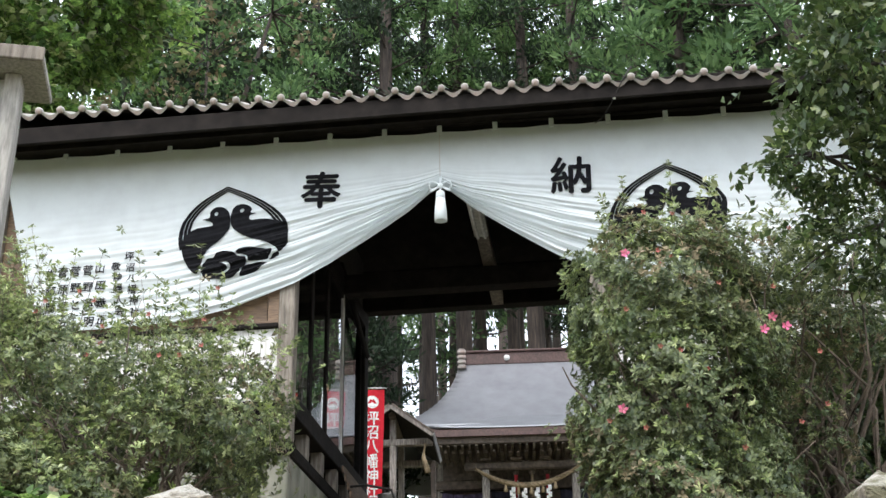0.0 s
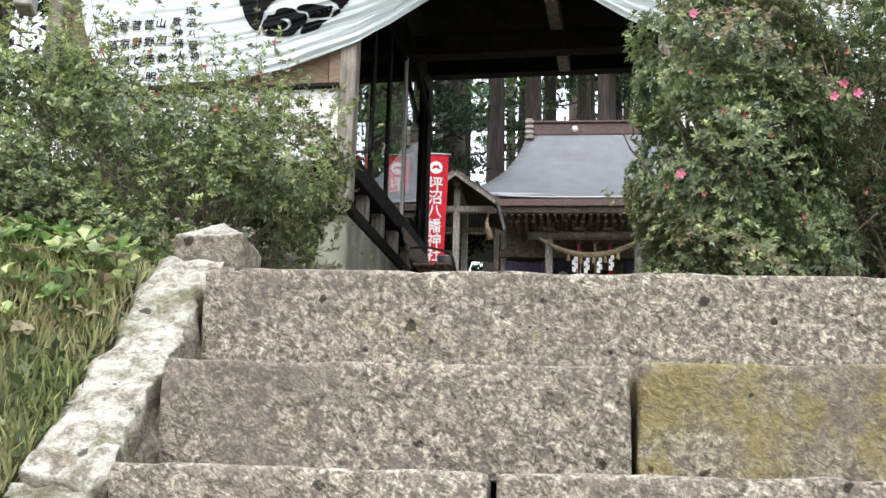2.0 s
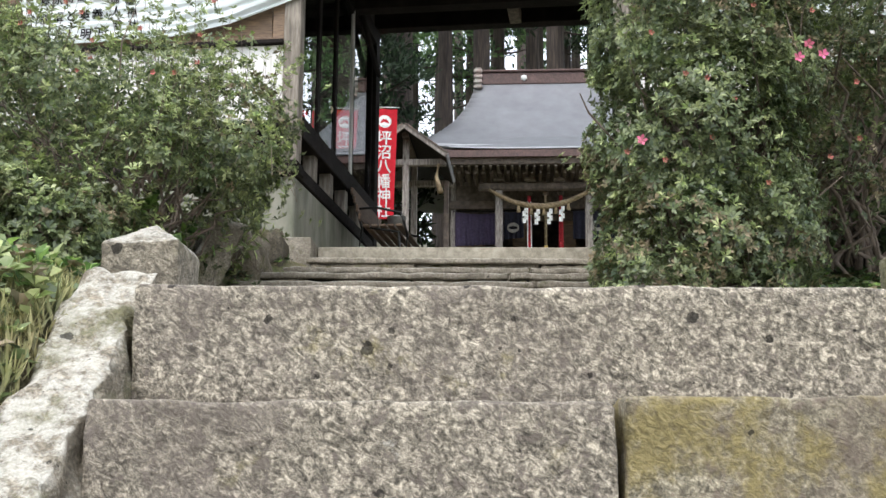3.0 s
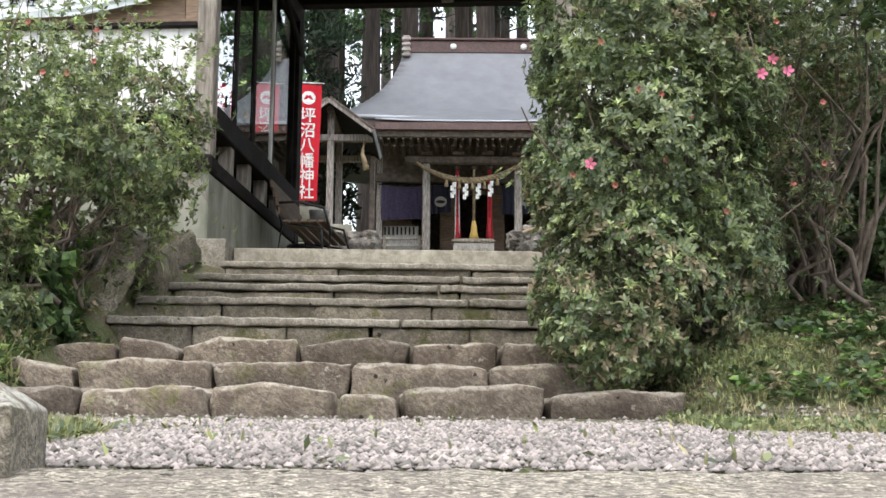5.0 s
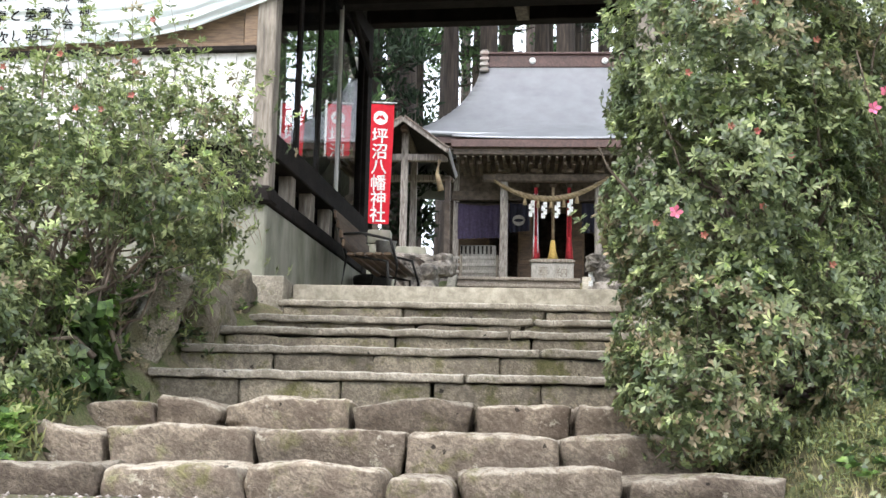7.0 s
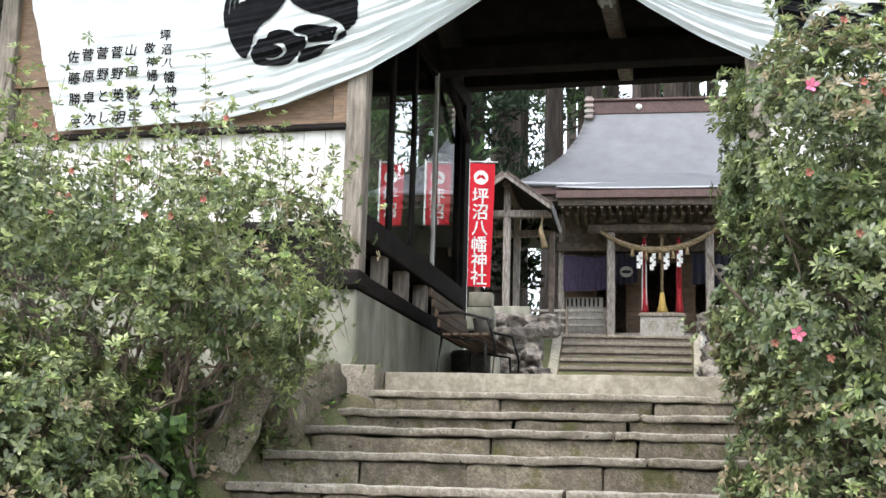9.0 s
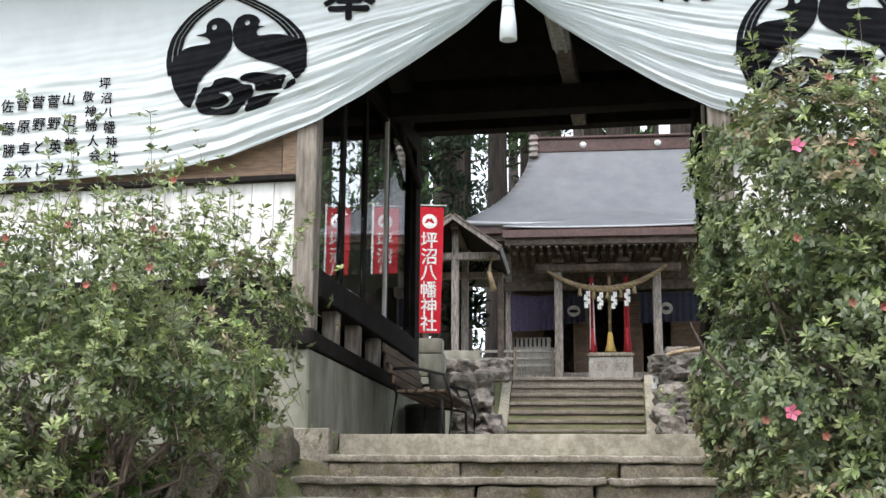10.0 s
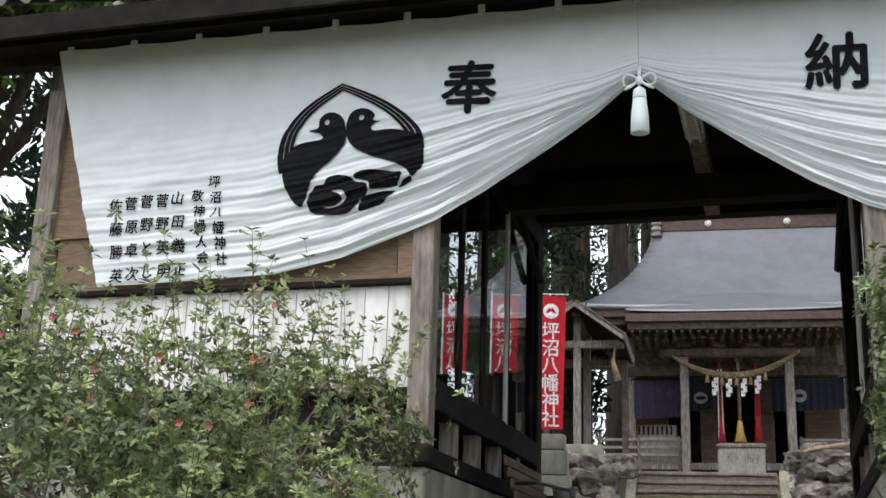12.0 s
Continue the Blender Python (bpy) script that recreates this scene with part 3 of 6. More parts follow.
def build_ground():
    xs = np.concatenate([-np.geomspace(400, 8, 26), np.arange(-7.5, 7.6, 0.15), np.geomspace(8, 400, 26)])
    ys = np.concatenate([-np.geomspace(300, 3, 20), np.arange(-2.5, 26, 0.15), np.geomspace(26.5, 400, 36)])
    X, Y = np.meshgrid(xs, ys)
    Z = height(X, Y)
    v = np.stack([X, Y, Z], -1).reshape(-1, 3)
    nx = len(xs)
    i = (np.arange(len(ys) - 1)[:, None] * nx + np.arange(nx - 1)).ravel()
    f = np.stack([i, i + 1, i + 1 + nx, i + nx], 1)
    tagged(soup("ground", v, f, ["soil"], smooth=True), "brown earth and leaf litter with moss", "ground", kind="structure")


build_ground()


def build_gravel():
    rng = np.random.default_rng(5)
    n = 40000
    x, y = rng.uniform(-2.6, 3.2, n), rng.uniform(3.4, 6.9, n)
    d = np.array([(0, 0, 1), (0, 0, -0.6), (1, 0.1, 0), (-0.9, 0.2, 0.1), (0.1, 0.9, -0.1), (-0.1, -1, 0.1)], float)
    tri = np.array([(0, 2, 4), (0, 4, 3), (0, 3, 5), (0, 5, 2), (1, 4, 2), (1, 3, 4), (1, 5, 3), (1, 2, 5)])
    V, F = [], []
    size = rng.uniform(0.008, 0.0175, n)
    ang = rng.uniform(0, 6.28, n)
    pts = d[None] * rng.uniform(0.6, 1.3, (n, 6, 1)) * size[:, None, None] * np.stack([rng.uniform(0.8, 1.5, n), rng.uniform(0.7, 1.2, n), rng.uniform(0.5, 0.85, n)], 1)[:, None]
    c, s = np.cos(ang)[:, None], np.sin(ang)[:, None]
    px = pts[..., 0] * c - pts[..., 1] * s
    py = pts[..., 0] * s + pts[..., 1] * c
    P = np.stack([px + x[:, None], py + y[:, None], pts[..., 2] + (height(x, y) + size * 0.25)[:, None]], -1)
    F = (tri[None] + (np.arange(n) * 6)[:, None, None]).reshape(-1, 3)
    tagged(soup("gravel", P.reshape(-1, 3), F, ["gravel"]), "pale grey crushed gravel on the terrace", "gravel", kind="stuff")


build_gravel()


# ---- the lower flight of cut stone ----
def build_lower_stairs():
    st = thing("stone_stairs", "pitted grey-brown cut stone steps with lichen", "stairs", kind="structure")
    rng = random.Random(3)
    for k in range(8):
        z, y = -0.25 * k, 3.0 - 0.29 * k
        cuts = [-0.665 + 0.006 * k]
        joint = [1.07, 0.335, 0.05, 0.6, -0.1, 0.4, 0.2, 0.6][k]
        cuts += [joint, 1.07] if joint < 1.06 else [1.07]
        for i, (a, b) in enumerate(zip(cuts, cuts[1:])):
            g = 0.009 if i else 0.0
            bm = rough_block(a + g, b - 0.009, y, y + 0.42, z - 0.235 - 0.02, z - (0.012 if (k == 1 and i == 0) else 0), amp=0.007, cell=0.03, seed=k * 3 + i, round_=0.013, freq=9)
            if k == 0:
                for v in bm.verts:
                    v.co.z += 0.05 * max(0, (v.co.y - y) / 0.42) if v.co.z > -0.1 else 0
            part("stone_slab", bm, "slab_moss" if (k == 1 and i == 1) else "slab", st, "slab with ochre moss on its face" if (k == 1 and i == 1) else "")
    # sloping kerb at the side, in three lengths, and its end posts
    for i in range(3):
        y1, y0 = 3.22 - 0.8 * i, 3.22 - 0.8 * (i + 1) + 0.012
        for x0 in (-0.838, 1.08):
            bm = rough_block(x0, x0 + 0.172, y0, y1, -0.34, 0.0, amp=0.02, cell=0.02, seed=40 + i + x0, round_=0.022, freq=9)
            for v in bm.verts:
                v.co += noise.noise_vector(v.co * 18) * 0.016 + noise.noise_vector(v.co * 45) * 0.008
                v.co.z += (v.co.y - 3.22) * 0.78 + 0.078
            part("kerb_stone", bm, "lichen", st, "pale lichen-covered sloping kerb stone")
    for x in (-0.737, 1.2):
        bm = rough_block(x - 0.093, x + 0.093, 3.3, 3.56, -0.3, 0.158, amp=0.007, cell=0.03, seed=x * 9, round_=0.01, freq=9)
        for v in bm.verts:
            if v.co.z > 0.135:
                k = min(1, max(abs(v.co.x - x) / 0.093, abs(v.co.y - 3.43) / 0.13))
                v.co.z += 0.07 * (1 - k)
        p = thing("kerb_post", "squat lichen-covered stone post with a pointed top", "stone post", group="posts at the head of the stairs")
        part("stone_post", bm, "lichen", p)


build_lower_stairs()


# ---- the upper flight ----
def build_upper_stairs():
    st = thing("upper_stairs", "worn mossy stone steps rising to the gate", "stairs", kind="structure")
    rng = random.Random(11)
    for k, (y, z) in enumerate(STEPS[3:8], 3):
        zb = STEPS[k - 1][1] - 0.06
        x = LEFT[k]
        n = 0
        while x < 1.45:
            w = min(rng.uniform(1.5, 2.3), 1.5 - x) if k < 7 else 3.0
            bm = rough_block(x, x + w - 0.012, y, STEPS[k + 1][0] + 0.1, z - 0.05, z, amp=0.011, cell=0.035, seed=k * 11 + n, round_=0.013, freq=7)
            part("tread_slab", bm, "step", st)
            x += w
            n += 1
        joints = RISERS.get(k) or [LEFT[k] + 0.04, rng.uniform(-0.8, -0.2), rng.uniform(0.3, 0.8), 1.46]
        for a, b in zip(joints, joints[1:]):
            d = rng.uniform(0.0, 0.03)
            bm = rough_block(a, b - rng.uniform(0.004, 0.014), y + 0.012 + d, y + 0.3, zb, z - 0.052 - rng.uniform(0.0, 0.008), amp=0.014, cell=0.04, seed=k * 17 + n, round_=0.02, freq=7)
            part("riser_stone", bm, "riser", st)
            n += 1
    y, z = STEPS[8]
    part("top_step", rough_block(-1.345, 1.33, y, y + 0.5, 1.4, z, amp=0.004, cell=0.1, seed=90, round_=0.012), "concrete_top", st, "worn concrete top step")
    part("cheek_block", rough_block(-1.62, -1.36, 11.1, 11.62, 1.2, 1.775, amp=0.004, cell=0.1, seed=91, round_=0.012), "step", st)
    part("cheek_block", rough_block(1.34, 1.6, 11.1, 11.62, 1.2, 1.775, amp=0.004, cell=0.1, seed=92, round_=0.012), "step", st)
    # the three lowest courses are natural stones
    rows = [
        (6.95, 0.225, 0.14, [(-2.9, -2.42), (-2.4, -1.44), (-1.42, -0.83), (-0.82, -0.23), (-0.21, 0.07), (0.09, 0.75), (0.79, 1.43)]),
        (7.72, 0.41, 0.125, [(-2.25, -1.66), (-1.63, -0.93), (-0.92, -0.2), (-0.185, 0.545), (0.56, 1.3)]),
        (8.32, 0.585, 0.105, [(-1.97, -1.58), (-1.57, -1.22), (-1.19, -0.53), (-0.51, 0.13), (0.15, 0.66), (0.68, 1.32)]),
    ]
    for k, (y, z, h, stones) in enumerate(rows):
        for i, (xa, xb) in enumerate(stones):
            x, r = (xa + xb) / 2, (xb - xa) / 2
            s = rng.uniform(-0.012, 0.012) - (0.045 if r < 0.16 else 0)
            hh = h * rng.uniform(0.92, 1.06)
            bm = rough_block(x - r * 0.99, x + r * 0.99, y - 0.1 + s * 2, y + 0.55, z - hh + s, z + hh + s, amp=0.02, cell=0.03, seed=k * 13 + i, round_=0.026, freq=5)
            skew = rng.uniform(-0.15, 0.15)
            lean, sag, hump = rng.uniform(0.05, 0.3), rng.uniform(0.004, 0.02), rng.uniform(-0.8, 0.8)
            for v in bm.verts:
                e = (v.co.x - x) / r
                if v.co.y < y + 0.2:
                    v.co.y += lean * max(0, z + hh * 0.55 - v.co.z) + 0.025 * e ** 4
                if v.co.z > z:
                    v.co.z -= sag * abs(e - hump * 0.5) ** 2
                v.co.x += (v.co.z - z) * skew * (1 if v.co.x > x else -1)
                v.co.z += 0.010 * math.sin(v.co.x * 5.5 + i * 2.1 + k) + 0.004 * math.sin(v.co.x * 13 + i)
                v.co += noise.noise_vector(v.co * 22) * 0.006
            bmesh.ops.rotate(bm, cent=(x, y, z), matrix=Matrix.Rotation(radians(rng.uniform(-1.6, 1.6)), 3, "Y"), verts=bm.verts)
            part("boulder", bm, "rock", st)


build_upper_stairs()


# ---- the gate house ----
GATE = pose(-1.52, 11.15, 0, 0, 0, -6.5)
MID = 1.467     # centre of the opening
RU = 2.88       # inner edge of the right-hand post


def mirror(u):
    return 2 * MID - u


def build_gate():
    g = thing("gate_house", "old dark timber shrine gate with a tiled roof", "building", GATE)
    for sgn in (0, 1):
        def bx(name, u0, u1, v0, v1, z0, z1, m, bevel=0.006, label="", parent=g):
            a, b = (u0, u1) if not sgn else (2.885 - u1, 2.885 - u0)
            return part(name, box(a, b, v0, v1, z0, z1, bevel), m, parent, label)
        # foundation
        bx("foundation", -3.4, -0.02, 0.03, 4.1, 0.9, 2.36, "concrete", 0.015, "stained grey concrete foundation")
        # posts
        bx("post", -0.16, 0.0, 0.0, 0.16, 2.5, 5.6, "grey_wood", 0.008, "weathered peeling gate post")
        bx("post_base", -0.21, 0.02, -0.03, 0.2, 2.365, 2.5, "dark_wood", 0.02)
        bx("post", -3.3, -3.14, 0.0, 0.16, 2.36, 5.6, "grey_wood", 0.008)
        bx("post", -0.16, -0.004, 3.72, 3.95, 2.365, 5.6, "dark_wood", 0.008)
        bx("post", -3.3, -3.14, 3.79, 3.95, 2.36, 5.6, "dark_wood", 0.008)
        # front wall of the wing
        bx("bottom_rail", -3.14, -0.16, 0.02, 0.12, 2.84, 2.9, "dark_wood")
        # dark sheet that paints the shade in the open gap under the wall
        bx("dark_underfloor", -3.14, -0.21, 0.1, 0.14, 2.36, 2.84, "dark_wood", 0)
        n = 17
        for i in range(n):
            w = 2.98 / n
            bx("siding_board", -3.14 + i * w + 0.002, -3.14 + (i + 1) * w - 0.003, 0.04, 0.075, 2.9, 3.63, "siding", 0.003)
        bx("sill", -3.14, -0.16, -0.025, 0.12, 3.63, 3.67, "dark_wood", 0.004)
        bx("window_panel", -3.1, -0.3, 0.09, 0.11, 3.67, 4.12, "brown_wood", 0, "amber-brown panel behind the cloth")
        bx("window_stile", -0.28, -0.16, 0.04, 0.1, 3.67, 4.4, "brown_wood", 0.004)
        bx("window_rail", -3.14, -0.28, 0.05, 0.1, 3.67, 3.72, "brown_wood", 0.004)
        bx("upper_wall", -3.14, -0.16, 0.06, 0.12, 4.12, 5.6, "brown_wood", 0)
        # outer end wall and back wall
        bx("end_wall", -3.28, -3.2, 0.16, 3.8, 2.36, 5.6, "siding", 0)
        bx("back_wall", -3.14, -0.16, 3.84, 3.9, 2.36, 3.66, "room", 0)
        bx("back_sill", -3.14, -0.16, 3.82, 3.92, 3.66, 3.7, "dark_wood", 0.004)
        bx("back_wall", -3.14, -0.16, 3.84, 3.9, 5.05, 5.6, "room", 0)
        for k in range(4):
            bx("back_stile", -3.14 + k * 0.745, -3.09 + k * 0.745, 3.84, 3.9, 3.7, 5.05, "dark_wood", 0.003)
            bw = bx("back_pane", -3.09 + k * 0.745, -2.395 + k * 0.745, 3.865, 3.871, 3.7, 5.05, "glass", 0)
            bw.visible_shadow = False
        bx("room_floor", -3.14, -0.16, 0.16, 3.84, 2.72, 2.78, "dark_wood", 0)
        # the glazed inner side
        bx("ground_beam", -0.2, -0.012, 0.2, 3.72, 2.37, 2.5, "dark_wood", 0.008)
        for v in (0.78, 1.48, 2.2, 2.95):
            bx("stub_post", -0.15, -0.03, v, v + 0.14, 2.5, 2.8, "grey_wood", 0.006)
        bx("sill_beam", -0.2, 0.015, 0.16, 3.72, 2.76, 2.97, "dark_wood", 0.01)
        bx("head_beam", -0.17, 0.0, 0.16, 3.72, 5.0, 5.2, "dark_wood", 0.008)
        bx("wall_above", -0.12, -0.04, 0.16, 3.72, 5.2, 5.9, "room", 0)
        edges = [0.16, 1.0, 1.75, 2.62, 3.72]
        for i, (a, b) in enumerate(zip(edges, edges[1:])):
            w = thing("side_window", "", "", None)
            w.name = "window"
            w.parent = g
            wood = "dark_wood"
            bx("frame_stile", -0.09, -0.05, a, a + 0.045, 2.97, 5.0, wood, 0.003, parent=w)
            bx("frame_stile", -0.09, -0.05, b - 0.045, b, 2.97, 5.0, "siding" if i == 2 else wood, 0.003, parent=w)
            bx("frame_rail", -0.09, -0.05, a + 0.045, b - 0.045, 2.97, 3.02, wood, 0.003, parent=w)
            bx("frame_rail", -0.09, -0.05, a + 0.045, b - 0.045, 4.95, 5.0, wood, 0.003, parent=w)
            pane = bx("pane", -0.073, -0.067, a + 0.045, b - 0.045, 3.02, 4.95, "glass", 0, parent=w)
            pane.visible_shadow = False
        # slanting brace under the back beam
        bm = tube([(-0.02, 2.2, 5.25), (0.02, 3.75, 4.6)], 0.035, 4)
        if sgn:
            bmesh.ops.transform(bm, matrix=Matrix.Translation((2.885, 0, 0)) @ Matrix.Diagonal((-1, 1, 1, 1)), verts=bm.verts)
            bmesh.ops.reverse_faces(bm, faces=bm.faces)
        part("brace", bm, "dark_wood", g)
    # beams across the passage
    part("front_lintel", box(-3.3, 6.2, 0.0, 0.16, 5.36, 5.62, 0.008), "dark_wood", g)
    part("tie_beam", box(0.0, 2.885, 2.3, 2.52, 4.9, 5.14, 0.01), "dark_wood", g)
    part("back_lintel", box(-0.16, 3.04, 3.74, 3.93, 5.22, 5.66, 0.01), "dark_wood", g)
    part("wall_plate", box(-3.9, 6.8, 0.01, 0.15, 5.62, 5.76, 0.008), "dark_wood", g)
    part("wall_plate", box(-3.9, 6.8, 3.75, 3.92, 5.662, 5.8, 0.008), "dark_wood", g)
    part("passage_beam", box(1.66, 1.8, 0.17, 3.73, 5.2, 5.36, 0.008), "grey_wood", g)
    # roof: boarded underside, eave board, rafters
    zr, ze, ve, vr = 7.02, 5.665, -0.62, 1.96
    for s, (v0, v1) in enumerate(((ve, vr), (2 * vr - ve, vr))):
        bm = bmesh.new()
        vs = [bm.verts.new(p) for p in ((-4.0, v0, ze), (6.9, v0, ze), (6.9, v1, zr), (-4.0, v1, zr))]
        f = bm.faces.new(vs)
        r = bmesh.ops.extrude_face_region(bm, geom=[f])
        for e in r["geom"]:
            if isinstance(e, bmesh.types.BMVert):
                e.co.z += 0.06
        bmesh.ops.recalc_face_normals(bm, faces=bm.faces)
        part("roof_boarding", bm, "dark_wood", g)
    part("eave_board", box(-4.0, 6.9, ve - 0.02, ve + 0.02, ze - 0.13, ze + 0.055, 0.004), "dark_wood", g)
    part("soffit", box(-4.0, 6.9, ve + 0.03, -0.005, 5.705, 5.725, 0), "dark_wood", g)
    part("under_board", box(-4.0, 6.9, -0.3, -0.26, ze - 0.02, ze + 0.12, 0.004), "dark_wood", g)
    for i in range(24):
        u = -3.8 + i * 0.46
        bm = bmesh.new()
        bm_box(bm, u, u + 0.06, 0, 2.7, -0.07, 0, pose(0, ve + 0.03, ze - 0.005, 28.0, 0, 0))
        part("rafter", bm, "dark_wood", g)
    # gable infill
    for u in (-3.28, 6.12):
        bm = bmesh.new()
        for d in (0, 0.06):
            bm.faces.new([bm.verts.new((u + d, v, z)) for v, z in ((0.1, 5.7), (3.85, 5.7), (vr, 7.05))])
        part("gable_board", bm, "dark_wood", g)
    # tiles
    slope = math.atan2(zr - ze, vr - ve)
    pitch = 0.23
    n = int(10.9 / pitch)
    bm = bmesh.new()
    k = 10
    prof = [(-0.115 + 0.23 * i / k, 0.022 * math.cos(2 * math.pi * i / k) + 0.02) for i in range(k + 1)]
    a = [bm.verts.new((x, 0, z)) for x, z in prof]
    b = [bm.verts.new((x, 0.3, z + 0.004)) for x, z in prof]
    c = [bm.verts.new((x, 0, z - 0.022 - 0.012 * (1 + math.cos(2 * math.pi * (i / k - 0.5))))) for i, (x, z) in enumerate(prof)]
    for i in range(k):
        bm.faces.new((a[i], a[i + 1], b[i + 1], b[i])).smooth = True
        bm.faces.new((c[i], c[i + 1], a[i + 1], a[i]))
    me_tile = bpy.data.meshes.new("eave_tile")
    bm.to_mesh(me_tile)
    me_tile.materials.append(M["tile"])
    bm.free()
    bm = lathe([(0.0, -0.022), (0.026, -0.02), (0.036, -0.01), (0.038, 0.01), (0.03, 0.05)], 14, pose(0, 0, 0, -90, 0, 0))
    me_boss = bpy.data.meshes.new("tile_boss")
    bm.to_mesh(me_boss)
    me_boss.materials.append(M["tile"])
    bm.free()
    top = ze + 0.085
    for i in range(n):
        u = -3.95 + pitch * (i + 0.5)
        sag = -0.03 * math.sin(math.pi * i / n) - 0.024 * (u - MID)
        o = new("eave_tile", me_tile)
        o.parent = g
        o.matrix_local = pose(u, ve - 0.05, top + sag, math.degrees(slope), 0, 0)
        o2 = new("tile_boss", me_boss)
        o2.parent = o
        o2.matrix_local = pose(0.115, -0.02, 0.045, 0, 0, 0)
    V, F = [], []
    rows = 12
    xs = np.arange(0, n * 6 + 1) * pitch / 6 - 3.95
    wave = 0.022 * np.cos((xs + 3.95) / pitch * 2 * math.pi + math.pi) * -1 + 0.02
    for s in (0, 1):
        for r in range(rows):
            for e in (0, 1):
                t = (r + e * 1.0) / rows
                v = (ve + 0.22) + (vr - ve - 0.22) * t
                z = top + 0.12 + (zr - ze - 0.1) * t + (0.0 if e else 0.03)
                V.append(np.stack([xs, np.full_like(xs, v if s == 0 else 2 * vr - v), z + wave - 0.022 * (xs - MID)], 1))
    m = len(xs)
    V = np.concatenate(V)
    for r in range(rows * 4 - 1):
        if (r + 1) % (rows * 2) == 0:
            continue
        i = r * m + np.arange(m - 1)
        F.append(np.stack([i, i + 1, i + 1 + m, i + m], 1))
    soup("roof_tiles", V, np.concatenate(F), ["tile"], parent=g, smooth=True)
    bm = tube([(-4.0, vr, zr + 0.14), (MID, vr, zr + 0.12), (6.9, vr, zr + 0.14)], 0.14, 10)
    part("ridge_cap", bm, "tile", g)
    return g


build_gate()


# ---- the offering cloth across the gate ----
TOPW, BOTW = 4.69, 4.1
DB = [0.0, 0.32, 0.72, 1.12, 1.45, 2.15, 2.67, 3.4, 4.1]
WB = [5.05, 4.77, 4.485, 4.225, 4.045, 3.80, 3.70, 3.675, 3.66]


def cloth_point(side, a, b):
    """Place on the cloth in the gate's own axes: a from the middle outwards, b from the top downwards."""
    a, b = np.asarray(a, float), np.asarray(b, float)
    e = np.exp(-a * 7)
    g = (1 - e) * b + e * (1 - (1 - b) ** 3)
    dt, db = a * TOPW, a * BOTW
    wt = 5.64 + side * -0.012 * dt - 0.012 * np.sin(a * TOPW / 0.57 * math.pi) ** 2
    wb = np.interp(db, DB, WB) + side * -0.03 * np.minimum(db, 1)
    d = dt + (db - dt) * g
    w = wt + (wb - wt) * g
    grip = np.clip((b - 0.30) / 0.5, 0, 1) * (0.25 + 0.75 * np.exp(-((a - 0.25) / 0.33) ** 2))
    ph = 2 * math.pi * 8.5 * b ** 1.9 + 1.2 * np.sin(a * 5)
    v = -0.05 - 0.03 * np.sin(b * math.pi) * (1 - a * 0.4) - 0.028 * grip * (1 - 2 * np.abs(np.sin(ph / 2)) ** 0.75 + 0.4 * np.sin(2.3 * ph + a * 11 + side) + 0.3 * np.sin(3.7 * ph - a * 17))
    far = np.clip((a - 0.62) / 0.2, 0, 1) * np.clip((b - 0.2) / 0.3, 0, 1)
    crease = np.sin(34 * a - 16 * b + 3 * np.sin(5 * b + 7 * a))
    v = v - 0.012 * np.clip((a - 0.5) / 0.2, 0, 1) * np.clip((b - 0.12) / 0.3, 0, 1) * np.maximum(crease, -0.25) ** 3
    v = v - 0.003 * far * np.sin(61 * a + 23 * b)
    return MID + side * d, v, w


def cloth_depth(u, w):
    """How far forward the cloth hangs at (u, w)."""
    u, w = np.asarray(u, float), np.asarray(w, float)
    side = np.where(u < MID, -1.0, 1.0)
    d = np.abs(u - MID)
    a, b = d / TOPW, np.full_like(d, 0.5)
    lo, hi = np.zeros_like(d), np.ones_like(d)
    for _ in range(26):
        b = (lo + hi) / 2
        for _ in range(3):
            e = np.exp(-a * 7)
            g = (1 - e) * b + e * (1 - (1 - b) ** 3)
            a = d / (TOPW + (BOTW - TOPW) * g)
        _, v, ww = cloth_point(side, a, b)
        up = ww > w
        lo, hi = np.where(up, b, lo), np.where(up, hi, b)
    return v


def build_cloth():
    c = thing("offering_cloth", "white cotton gate curtain with black crests gathered at its middle", "curtain", GATE)
    for side in (-1, 1):
        na, nb = 230, 170
        A, Bq = np.meshgrid((np.arange(na + 1) / na) ** 1.15, np.arange(nb + 1) / nb)
        u, v, w = cloth_point(side, A, Bq)
        P = np.stack([u, v, w], -1).reshape(-1, 3)
        i = (np.arange(nb)[:, None] * (na + 1) + np.arange(na)).ravel()
        F = np.stack([i, i + 1, i + na + 2, i + na + 1], 1)
        if side < 0:
            F = F[:, ::-1]
        soup("cloth_half", P, F, ["cloth"], parent=c, smooth=True)
    for k in range(17):
        u = -3.1 + k * 0.571
        part("hanging_loop", box(u - 0.025, u + 0.025, -0.085, -0.06, 5.6 - 0.012 * (u - MID), 5.7 - 0.012 * (u - MID), 0.004), "cloth", c)
    part("hanging_rod", tube([(-3.3, -0.07, 5.76), (6.2, -0.07, 5.64)], 0.015, 6), "dark_wood", c)
    part("centre_seam", box(MID - 0.004, MID + 0.004, -0.085, -0.078, 5.1, 5.62, 0), "siding", c)
    return c


CLOTH = build_cloth()


